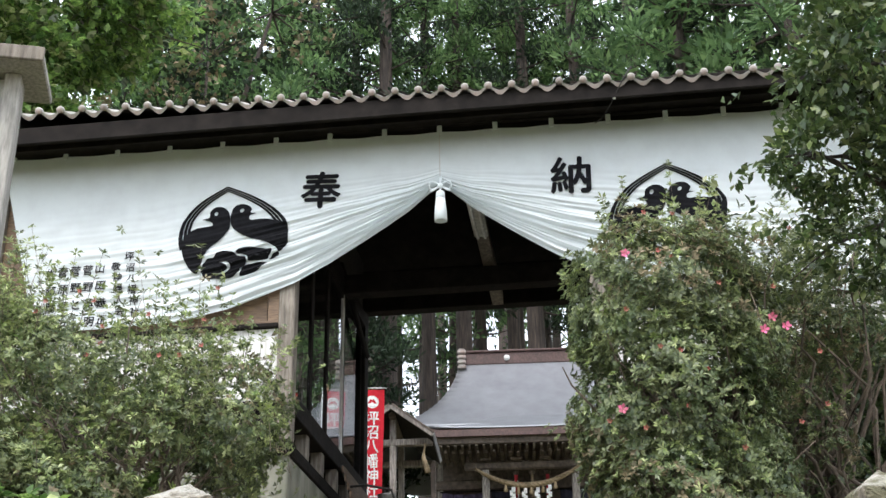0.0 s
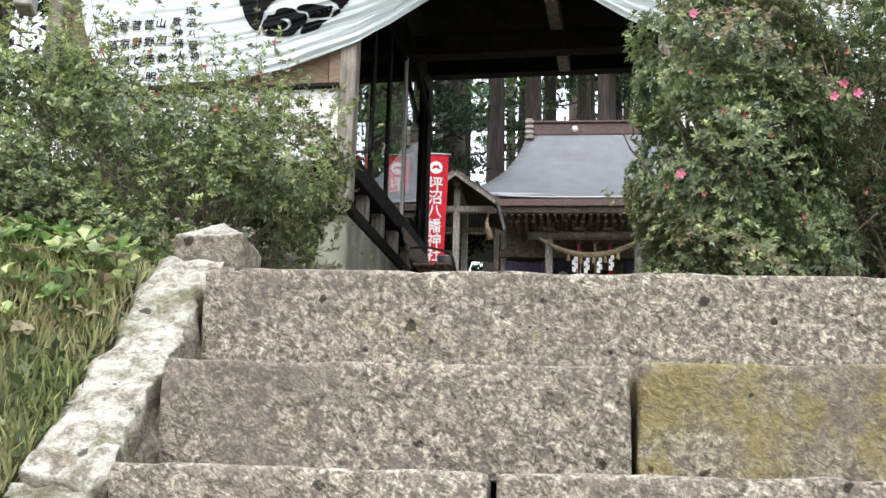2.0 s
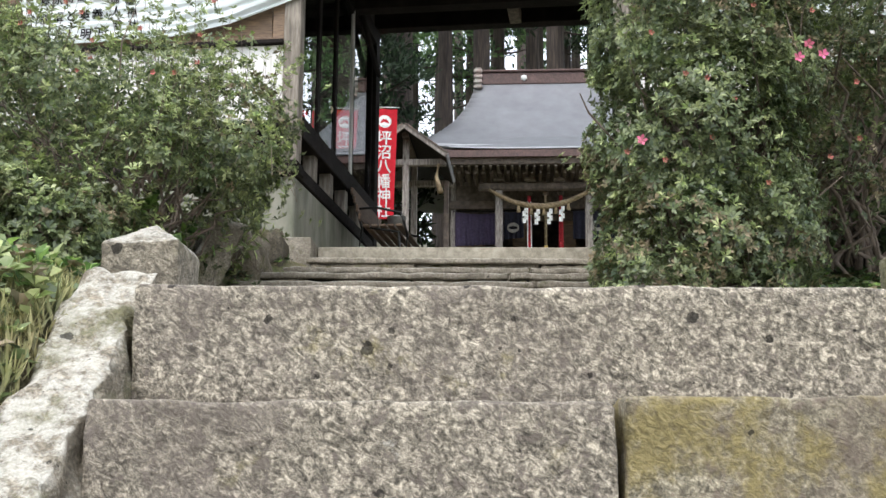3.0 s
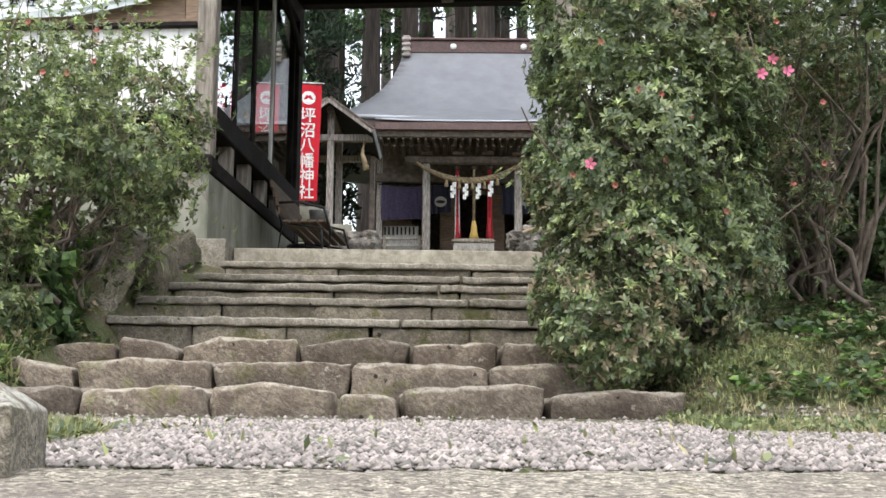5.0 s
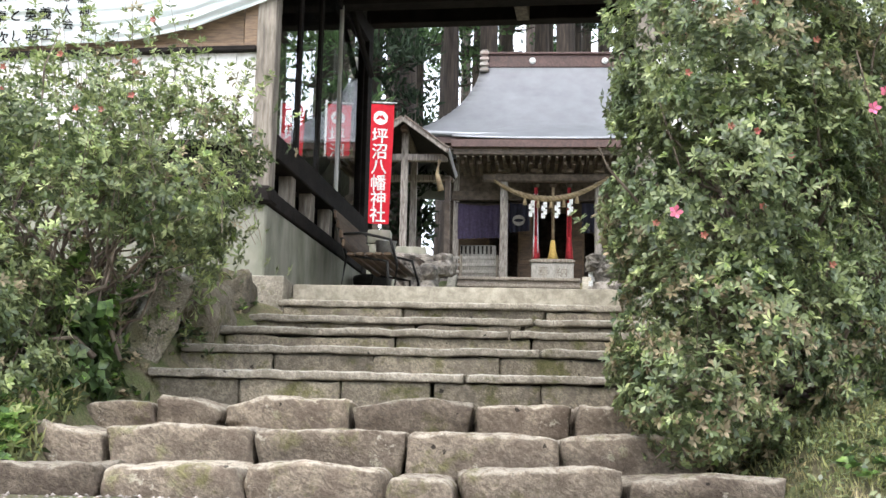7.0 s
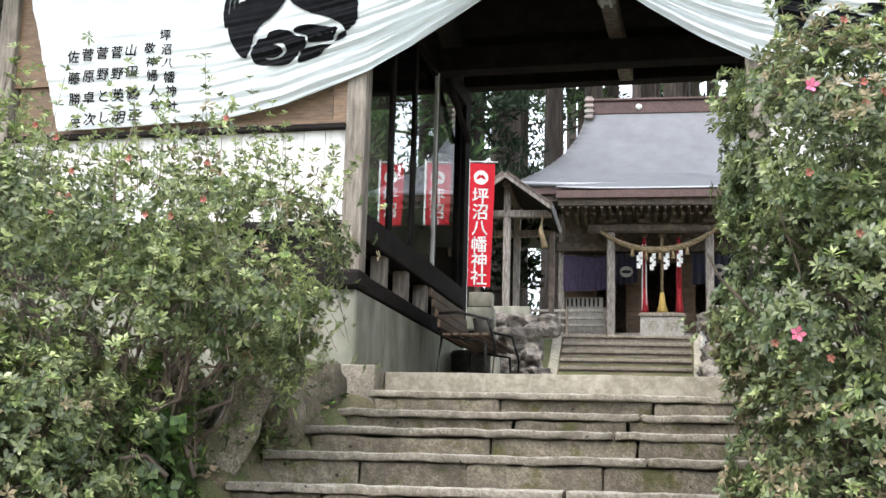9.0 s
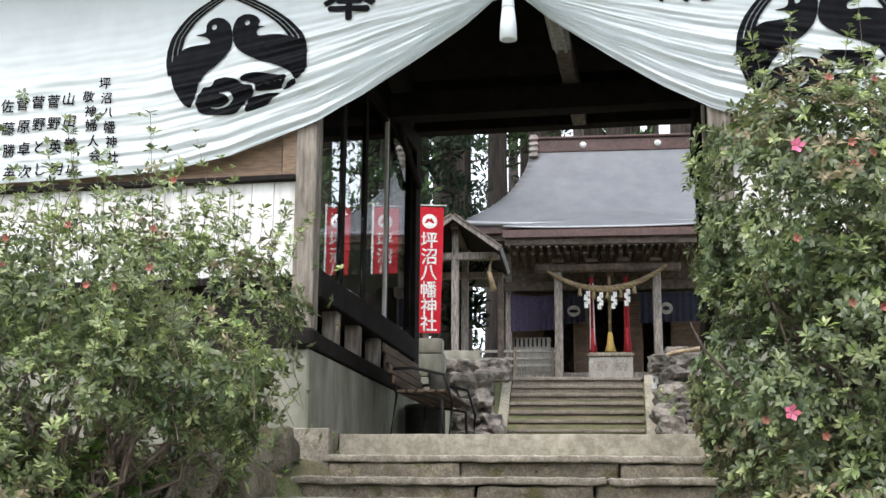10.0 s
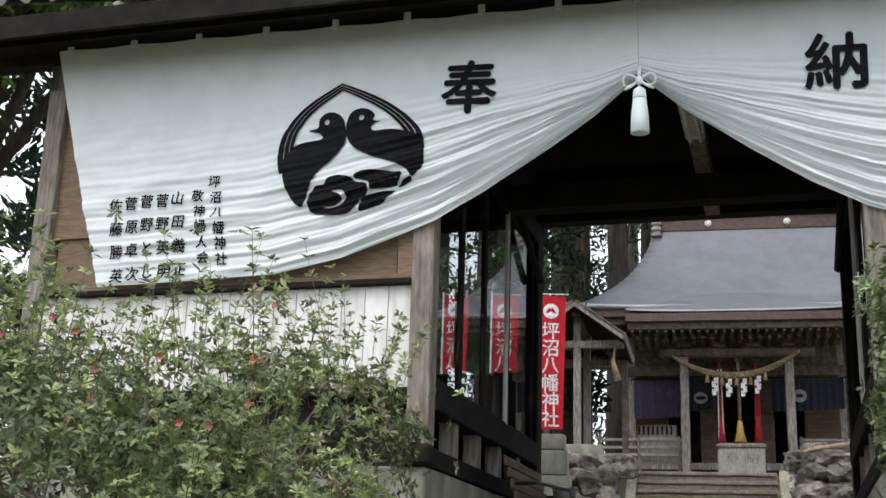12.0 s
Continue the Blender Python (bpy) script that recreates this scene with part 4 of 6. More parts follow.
def flat_mesh(outlines, size_limit=0.05):
    """Triangles inside closed outlines (the later ones are holes in the first), cut up small."""
    bm = bmesh.new()
    for pts in outlines:
        vs = [bm.verts.new((x, y, 0)) for x, y in pts]
        for p, q in zip(vs, vs[1:] + vs[:1]):
            bm.edges.new((p, q))
    bmesh.ops.triangle_fill(bm, use_beauty=True, use_dissolve=False, edges=bm.edges[:])
    bmesh.ops.delete(bm, geom=[e for e in bm.edges if not e.link_faces], context="EDGES")
    for _ in range(7):
        long = [e for e in bm.edges if e.calc_length() > size_limit]
        if not long:
            break
        bmesh.ops.subdivide_edges(bm, edges=long, cuts=1)
        bmesh.ops.triangulate(bm, faces=bm.faces)
    return bm


def glyph(ch, size, bold=0.0, limit=0.06):
    """One character as triangles: every stroke outline is filled by itself, so that crossing strokes stay solid."""
    loops = [[(x * size, y * size) for x, y in l] for l in GLYPHS[ch]]
    area = [sum(p[0] * q[1] - q[0] * p[1] for p, q in zip(l, l[1:] + l[:1])) / 2 for l in loops]
    sign = 1 if area[max(range(len(area)), key=lambda i: abs(area[i]))] > 0 else -1

    def inside(p, l):
        return sum((a[1] > p[1]) != (b[1] > p[1]) and p[0] < (b[0] - a[0]) * (p[1] - a[1]) / (b[1] - a[1]) + a[0] for a, b in zip(l, l[1:] + l[:1])) % 2

    outer = [l for l, q in zip(loops, area) if q * sign > 0]
    holes = [l for l, q in zip(loops, area) if q * sign < 0]
    xs, ys = [p[0] for l in loops for p in l], [p[1] for l in loops for p in l]
    cx, cy = (min(xs) + max(xs)) / 2, (min(ys) + max(ys)) / 2
    bm = bmesh.new()
    shifts = [(0, 0)] if not bold else [(-bold, 0), (bold, 0), (0, -bold), (0, bold)]
    n = 0
    for l in outer:
        inner = [h for h in holes if inside(h[0], l)]
        for dx, dy in shifts:
            part_bm = flat_mesh([[(x - cx + dx, y - cy + dy) for x, y in q] for q in [l] + inner], limit)
            for v in part_bm.verts:
                v.co.z = 0.00015 * n
            me = bpy.data.meshes.new("g")
            part_bm.to_mesh(me)
            part_bm.free()
            bm.from_mesh(me)
            bpy.data.meshes.remove(me)
            n += 1
    return bm


def smooth_loop(pts, n=6):
    out = []
    m = len(pts)
    for i in range(m):
        p0, p1, p2, p3 = (pts[(i + j - 1) % m] for j in range(4))
        for k in range(n):
            t = k / n
            out.append(tuple(0.5 * (2 * p1[j] + (p2[j] - p0[j]) * t + (2 * p0[j] - 5 * p1[j] + 4 * p2[j] - p3[j]) * t * t + (3 * p1[j] - p0[j] - 3 * p2[j] + p3[j]) * t ** 3) for j in (0, 1)))
    return out


def on_cloth(name, bm, u, w, tilt=0.0, lift=0.011, material="ink", label=""):
    """Lays a flat figure on the cloth round (u, w)."""
    ct, st = math.cos(tilt), math.sin(tilt)
    vs = list(bm.verts)
    uu = np.array([u + v.co.x * ct - v.co.y * st for v in vs])
    ww = np.array([w + v.co.x * st + v.co.y * ct for v in vs])
    dd = cloth_depth(uu, ww) - lift - np.array([v.co.z for v in vs])
    for v, a, b, d in zip(vs, uu, ww, dd):
        v.co = (a, d, b)
    bmesh.ops.recalc_face_normals(bm, faces=bm.faces)
    return part(name, bm, material, CLOTH, label)


def band(outer, f0, f1, t1=1.0, n=28):
    """A tapering strip inside a curve: from the share f0 to f1 of the way to the middle."""
    m = len(outer) - 1

    def at(t):
        i = min(int(t * m), m - 1)
        k = t * m - i
        p0, p1, p2, p3 = (outer[max(0, min(m, i + j))] for j in (-1, 0, 1, 2))
        return [0.5 * (2 * p1[j] + (p2[j] - p0[j]) * k + (2 * p0[j] - 5 * p1[j] + 4 * p2[j] - p3[j]) * k * k + (3 * p1[j] - p0[j] - 3 * p2[j] + p3[j]) * k ** 3) for j in (0, 1)]

    out, back = [], []
    for i in range(n + 1):
        t = t1 * i / n
        x, y = at(t)
        a, b = 1 - (f0[0] + (f0[1] - f0[0]) * t), 1 - (f1[0] + (f1[1] - f1[0]) * t)
        out.append((x * a, y * a))
        back.append((x * b, y * b))
    return out + back[::-1]


def build_print():
    on_cloth("large_letter", glyph("奉", 0.43, 0.01), 0.25, 5.06, -0.05)
    on_cloth("large_letter", glyph("納", 0.43, 0.01), 2.77, 5.02, -0.03)
    # crest: pointed fan of feathers, two birds, clouds
    body_l = [(-.33, .153), (-.255, .173), (-.25, .241), (-.19, .289), (-.105, .275), (-.046, .2), (-.037, .071), (-.071, -.014), (-.156, -.099), (-.233, -.15), (-.284, -.235), (-.315, -.32), (-.345, -.43), (-.41, -.405), (-.48, -.303), (-.522, -.184), (-.522, -.065), (-.463, .02), (-.378, .063), (-.233, .08), (-.221, .105), (-.255, .136)]
    body_r = [(.23, .19), (.175, .199), (.184, .241), (.141, .289), (.065, .304), (-.003, .275), (-.03, .199), (-.027, .088), (.031, .003), (.15, -.065), (.269, -.107), (.388, -.158), (.439, -.192), (.49, -.252), (.558, -.167), (.565, -.014), (.524, .054), (.422, .105), (.286, .126), (.184, .122), (.158, .148), (.175, .177)]
    cloud1 = [(-.276, -.303), (-.25, -.277), (-.19, -.269), (-.156, -.226), (-.071, -.209), (.014, -.226), (.056, -.26), (.133, -.277), (.152, -.328), (.128, -.371), (.085, -.405), (.068, -.447), (.014, -.498), (-.088, -.512), (-.207, -.498), (-.29, -.464), (-.31, -.37)]
    moon = [(-.131, -.32), (-.054, -.316), (-.012, -.371), (-.054, -.43), (-.139, -.452), (-.19, -.439), (-.105, -.435), (-.046, -.396), (-.063, -.35)]
    cloud2 = [(.039, -.226), (.099, -.184), (.235, -.184), (.337, -.2), (.395, -.205), (.405, -.252), (.371, -.294), (.354, -.31), (.184, -.327), (.17, -.303), (.14, -.26)]
    cloud3 = [(.107, -.388), (.167, -.36), (.337, -.345), (.352, -.355), (.286, -.422), (.184, -.464), (.092, -.485), (.099, -.439)]
    tail = [(.415, -.275), (.48, -.25), (.455, -.3), (.385, -.325)]
    fan_l = [(-.088, .52), (-.275, .412), (-.41, .31), (-.514, .173), (-.565, .003), (-.548, -.167)]
    fan_r = [(-.088, .52), (.099, .437), (.286, .335), (.439, .216), (.54, .1), (.564, .01)]
    for u, w, lean in ((-0.645, 4.655, 0.0), (3.66, 4.555, 0.22)):
        def put(name, loops):
            on_cloth(name, flat_mesh([[(x + lean * (y + 0.1), y) for x, y in q] for q in loops], 0.022), u, w)
        for fan in (fan_l, fan_r):
            put("crest_feather", [band(fan, (0.0, 0.0), (0.03, 0.085))])
            put("crest_feather", [band(fan, (0.045, 0.1), (0.075, 0.16), 0.9)])
            put("crest_feather", [band(fan, (0.088, 0.175), (0.115, 0.235), 0.82)])
        for body, ex, ey in ((body_l, -.187, .213), (body_r, .082, .23)):
            put("crest_bird", [smooth_loop(body, 4), [(ex + 0.02 * math.cos(t * 0.5236), ey + 0.023 * math.sin(t * 0.5236)) for t in range(12)]])
        put("crest_cloud", [smooth_loop(cloud1, 4), smooth_loop(moon, 4)])
        for q in (cloud2, cloud3, tail):
            put("crest_cloud", [smooth_loop(q, 4)])
    # columns of small writing
    columns = [
        (-1.715, 4.46, 0.1, 0.12, "坪沼八幡神社"),
        (-1.845, 4.36, 0.1, 0.12, "敬神婦人会"),
        (-2.01, 4.35, 0.115, 0.185, "山田義正"),
        (-2.14, 4.34, 0.115, 0.185, "菅野英明"),
        (-2.27, 4.34, 0.115, 0.185, "菅野とし"),
        (-2.40, 4.33, 0.115, 0.185, "菅原卓次"),
        (-2.53, 4.32, 0.115, 0.185, "佐藤勝英"),
    ]
    for u, w, size, step, text in columns:
        for i, ch in enumerate(text):
            on_cloth("small_letter", glyph(ch, size, 0.0018, 0.03), u + i * 0.02, w - i * step, -0.05)


build_print()


def build_tassel():
    t = thing("cord_tassel", "white twisted cord bow with a tassel hanging at the gathered cloth", "tassel", GATE)
    u, v, z = MID + 0.015, -0.2, 5.0
    part("cord", tube([(u, v + 0.06, z + 0.07), (u, v, z), (u, v, z - 0.12)], 0.012, 8), "cloth", t)
    for s in (-1, 1):
        pts = [(u + s * 0.11 * math.sin(a) * (1 if a < 3.14 else 0.6), v - 0.015, z - 0.06 + 0.045 * math.sin(2 * a)) for a in (k * math.pi / 8 for k in range(9))]
        part("bow_loop", tube(pts, 0.009, 6), "cloth", t)
        part("bow_end", tube([(u, v - 0.01, z - 0.06), (u + s * 0.06, v - 0.02, z - 0.11), (u + s * 0.1, v - 0.02, z - 0.13)], 0.009, 6), "cloth", t)
    part("knot", lathe([(0.012, -0.03), (0.026, -0.01), (0.026, 0.015), (0.012, 0.03)], 10, pose(u, v - 0.01, z - 0.065)), "cloth", t)
    part("head", lathe([(0.02, 0.02), (0.042, 0.0), (0.048, -0.05), (0.046, -0.07)], 12, pose(u, v, z - 0.13)), "cloth", t)
    part("skirt", lathe([(0.046, 0.0), (0.06, -0.12), (0.064, -0.24), (0.05, -0.245)], 14, pose(u, v, z - 0.2)), "cloth", t)


build_tassel()


def build_cable():
    c = thing("eave_cable", "thin dark cable drooping from the gate eave", "cable", GATE)
    part("wire", tube([(3.42, -0.7, 5.83), (3.32, -0.69, 5.68), (3.22, -0.6, 5.52), (3.12, -0.4, 5.46), (3.05, -0.2, 5.52)], 0.006, 6), "iron", c)
    part("insulator", lathe([(0.006, -0.025), (0.018, -0.015), (0.018, 0.015), (0.006, 0.025)], 10, pose(3.24, -0.62, 5.55, 0, 30, 0)), "paper", c)


build_cable()


def build_fixture():
    f = thing("ceiling_lamp", "white enamelled tube lamp under the gate beam, switched off", "lamp", GATE)
    part("tray", box(1.655, 1.815, 0.4, 1.5, 5.14, 5.195, 0.01), "lamp", f)
    for du in (0.04, 0.12):
        part("tube", tube([(1.655 + du, 0.43, 5.115), (1.655 + du, 1.47, 5.115)], 0.016, 8), "paper", f)


build_fixture()


# ---- the forecourt behind the gate ----
def build_court():
    bm = rough_block(-1.7, 3.2, 11.9, 21.0, 1.6, 1.752, amp=0.003, cell=0.4, seed=5, round_=0.01)
    tagged(part("pavement", bm, "concrete_top"), "worn concrete paving of the forecourt", "pavement", kind="structure")
    st = thing("court_stairs", "brown stone stairs with pale side stringers", "stairs", kind="structure")
    n = 11
    for i in range(n):
        y, z = 21.0 + i * 0.32, 1.75 + (i + 1) * 0.178
        x0, x1 = -0.315 + 0.012 * i, 1.83 + 0.026 * i
        part("tread", rough_block(x0, x1, y - 0.025, y + 0.4, z - 0.06, z, amp=0.005, cell=0.1, seed=60 + i, round_=0.012), "court", st)
        joint = x0 + (x1 - x0) * (0.35 + 0.3 * (i % 2) + 0.05 * math.sin(i * 5))
        for a, b in ((x0, joint - 0.006), (joint, x1)):
            part("riser", rough_block(a, b, y + 0.012, y + 0.3, z - 0.19, z - 0.063, amp=0.005, cell=0.12, seed=160 + i, round_=0.01), "court", st)
    for x0, dx in ((-0.5, 0.012), (1.84, 0.028)):
        bm = rough_block(x0, x0 + 0.165, 20.9, 24.5, -0.3, 0.0, amp=0.004, cell=0.14, seed=x0 * 5, round_=0.012)
        for v in bm.verts:
            k = (v.co.y - 20.9) / 0.32
            v.co.x += dx * k
            v.co.z += 1.84 + min(k, 10.9) * 0.178
        part("stringer", bm, "concrete_top", st)
    rng = random.Random(8)
    n = 0
    for x0, x1, z1, ya, slope in ((-1.75, -0.5, 3.35, 19.7, 0.95), (2.12, 3.05, 3.75, 20.9, 0.62)):
        z = 1.78
        while z < z1:
            h = rng.uniform(0.26, 0.4)
            x = x0 + rng.uniform(-0.1, 0.1)
            while x < x1:
                w = rng.uniform(0.28, 0.55)
                cx = min(x + w / 2, x1)
                cy = ya + (z - 1.75) * slope + rng.uniform(-0.06, 0.08)
                bm = boulder(cx, cy + 0.22, z + h / 2, w * 0.54, 0.34, h * 0.55, seed=n * 1.7, amp=0.3, square=0.75, sub=3, freq=1.6)
                for f in bm.faces:
                    f.smooth = False
                tagged(part("retaining_boulder", bm, "wall_rock"), "rough grey boulder in the bank beside the court stairs", "boulder", group="boulders beside the court stairs")
                x += w
                n += 1
            z += h * 0.93


build_court()


def build_bench():
    b = thing("bench", "old slatted wooden bench with bent iron frames, piled with boards", "bench", pose(-0.83, 13.2, 1.752, 0, 0, -96.5))
    # local x runs along the seat (towards the viewer negative), y is forward
    for x in (-0.62, 0.62):
        part("leg_frame", tube([(x, 0.26, 0), (x, 0.24, 0.38), (x, 0.0, 0.42), (x, -0.12, 0.44)], 0.014, 8), "iron", b)
        part("arm_frame", tube([(x, 0.3, 0.0), (x, 0.33, 0.35), (x, 0.26, 0.58), (x, 0.0, 0.64), (x, -0.2, 0.63)], 0.014, 8), "iron", b)
        part("back_leg", tube([(x, -0.2, 0), (x, -0.14, 0.42), (x, -0.27, 0.86)], 0.014, 8), "iron", b)
    for i in range(5):
        y = -0.12 + i * 0.085
        part("seat_slat", box(-0.7, 0.7, y, y + 0.065, 0.425, 0.45, 0.005), "bench_wood", b)
    for i in range(4):
        z = 0.5 + i * 0.09
        part("back_slat", box(-0.7, 0.7, -0.17 - i * 0.028, -0.145 - i * 0.028, z, z + 0.07, 0.005), "bench_wood", b)
    k = thing("bucket", "dull galvanised bucket standing on the bench", "bucket", pose(-0.72, 13.1, 2.205))
    part("pail", lathe([(0.075, 0), (0.1, 0.19), (0.105, 0.2), (0.095, 0.2), (0.07, 0.01)], 18), "steel", k)
    part("handle", tube([(-0.1, 0, 0.19), (-0.07, 0.0, 0.1), (0, 0.09, 0.06), (0.07, 0.0, 0.1), (0.1, 0, 0.19)], 0.005, 6), "iron", k)
    d = thing("drum", "dark metal drum beside the bench", "drum", pose(-0.95, 14.4, 1.752))
    part("barrel", lathe([(0.2, 0), (0.21, 0.02), (0.2, 0.04), (0.2, 0.45), (0.21, 0.47), (0.2, 0.5), (0.02, 0.5)], 20), "iron", d)


build_bench()


def build_flag(x, y, z0, z1, m, label):
    f = thing("banner", label, "banner", m)
    part("pole", tube([(-0.02, 0, -1.6), (-0.02, 0, z1 - z0 + 0.06)], 0.014, 8), "paper", f)
    part("top_rod", tube([(-0.03, 0, z1 - z0 + 0.03), (0.4, 0, z1 - z0)], 0.008, 6), "paper", f)
    w, h = 0.36, z1 - z0
    nx, nz = 10, 40
    X, Z = np.meshgrid(np.arange(nx + 1) / nx, np.arange(nz + 1) / nz)

    def bend(a, c):
        return 0.018 * np.sin(a * 4 + c * 5) * (0.3 + a)

    P = np.stack([X * w - 0.03 * (1 - Z) * X, bend(X, Z), Z * h - 0.02 * X], -1).reshape(-1, 3)
    i = (np.arange(nz)[:, None] * (nx + 1) + np.arange(nx)).ravel()
    soup("banner_cloth", P, np.stack([i, i + 1, i + nx + 2, i + nx + 1], 1), ["red"], parent=f, smooth=True)
    for k in range(4):
        part("tie_tab", box(-0.035, 0.005, -0.012, 0.012, h * (0.12 + 0.25 * k), h * (0.12 + 0.25 * k) + 0.03, 0.003), "paper", f)

    def lay(name, bm, cx, cz, mm):
        for v in bm.verts:
            a, c = (cx + v.co.x), (cz + v.co.y)
            v.co = (a, float(bend(a / w, c / h)) - 0.005 - v.co.z, c - 0.02 * a / w)
        bmesh.ops.recalc_face_normals(bm, faces=bm.faces)
        part(name, bm, mm, f)

    disc = [(0.105 * math.cos(t * 0.262), 0.105 * math.sin(t * 0.262)) for t in range(24)]
    birds = [(-0.075, -0.03), (-0.05, 0.01), (-0.02, 0.05), (0.0, 0.025), (0.02, 0.05), (0.05, 0.01), (0.075, -0.03), (0.03, -0.025), (0.0, 0.0), (-0.03, -0.025)]
    lay("banner_crest", flat_mesh([disc, birds]), w * 0.45, h - 0.21, "paper")
    for k, ch in enumerate("坪沼八幡神社"):
        lay("banner_letter", glyph(ch, 0.245, 0.0035, 0.08), w * 0.44, h - 0.48 - k * 0.234, "paper")
    return f


BANNER = build_flag(-1.45, 19.0, 3.71, 5.5, pose(-1.45, 19.0, 3.70, 0, 0, -8), "red nylon banner with white lettering on a pole")
tagged(BANNER, group="banners beside the forecourt")
copy_thing(BANNER, pose(-2.12, 19.3, 3.78, 0, 0, -4))
copy_thing(BANNER, pose(-2.85, 19.6, 3.86, 0, 0, -12))


def build_kiosk():
    k = thing("purification_shelter", "small open timber shelter with a gabled roof", "shelter", pose(-1.13, 22.35, -0.04, 0, 0, -3))
    part("post", box(-0.06, 0.06, 0.0, 0.12, 3.85, 6.0, 0.01), "post_wood", k)
    part("post", box(-0.06, 0.06, 1.6, 1.72, 3.85, 6.0, 0.01), "post_wood", k)
    for x in (-0.7, 0.62):
        part("side_post", box(x, x + 0.1, 1.2, 1.3, 3.7, 5.5, 0.01), "shrine_wood", k)
    for v in (0.0, 1.6):
        part("cross_beam", box(-0.75, 0.75, v - 0.01, v + 0.13, 5.5, 5.62, 0.01), "post_wood", k)
    part("ridge_beam", box(-0.06, 0.06, -0.2, 1.95, 6.0, 6.1, 0.01), "shrine_wood", k)
    for s in (-1, 1):
        m = Matrix.Translation((0, 0, 6.16)) @ pose(0, 0, 0, 0, 36 * s, 0)
        a, b = (0, 0.98) if s > 0 else (-0.98, 0)
        part("roof_slope", box(a, b, -0.35, 1.7, -0.02, 0.05, 0.008, m), "copper", k)
        part("roof_lining", box(a, b, -0.35, 1.7, -0.05, -0.023, 0, m), "dark_wood", k)
        part("barge_board", box(a, b, -0.4, -0.355, -0.05, 0.025, 0.006, m), "post_wood", k)
        part("barge_trim", box(a, b, -0.42, -0.405, 0.02, 0.055, 0.004, m), "shrine_wood", k)
    part("rope_end", tube([(0.62, -0.05, 5.5), (0.58, -0.08, 5.25), (0.66, -0.08, 4.95)], [0.03, 0.035, 0.06], 8), "straw", k)
    base = thing("stone_lantern_base", "stacked pale stone blocks by the banner", "stone base", pose(-1.3, 19.45, 0))
    z = 1.75
    for i, (w, h) in enumerate(((0.62, 0.55), (0.52, 0.5), (0.46, 0.35), (0.4, 0.33), (0.34, 0.22))):
        part("block", rough_block(-w / 2, w / 2, 0, w, z, z + h - 0.008, amp=0.006, cell=0.1, seed=70 + i, round_=0.015), "concrete", base)
        z += h
    b2 = thing("shelter_footing", "pale stone block under the shelter post", "stone base", pose(-1.05, 21.85, 0))
    part("block", rough_block(-0.3, 0.35, 0, 0.5, 3.2, 3.86, amp=0.008, cell=0.1, seed=77, round_=0.02), "concrete", b2)


build_kiosk()


# ---- the shrine ----
SH = pose(1.86, 29.0, 0, 0, 0, -2.5)     # x across, y back, z up


def lofted(rows, thick, material, name, parent, smooth=True):
    """A curved roof sheet from rows of points, with thickness."""
    R, C = len(rows), len(rows[0])
    P = np.array(rows).reshape(-1, 3)
    Q = P - (0, 0, thick)
    n = R * C
    F = []
    for i in range(R - 1):
        for j in range(C - 1):
            a = i * C + j
            F += [(a, a + 1, a + C + 1, a + C), (n + a + C, n + a + C + 1, n + a + 1, n + a)]
    for j in range(C - 1):
        a = (R - 1) * C + j
        F += [(a, a + 1, n + a + 1, n + a), (j + 1, j, n + j, n + j + 1)]
    for i in range(R - 1):
        a, b = i * C, i * C + C - 1
        F += [(a, a + C, n + a + C, n + a), (b + C, b, n + b, n + b + C)]
    return soup(name, np.concatenate([P, Q]), np.array(F), [material], parent=parent)


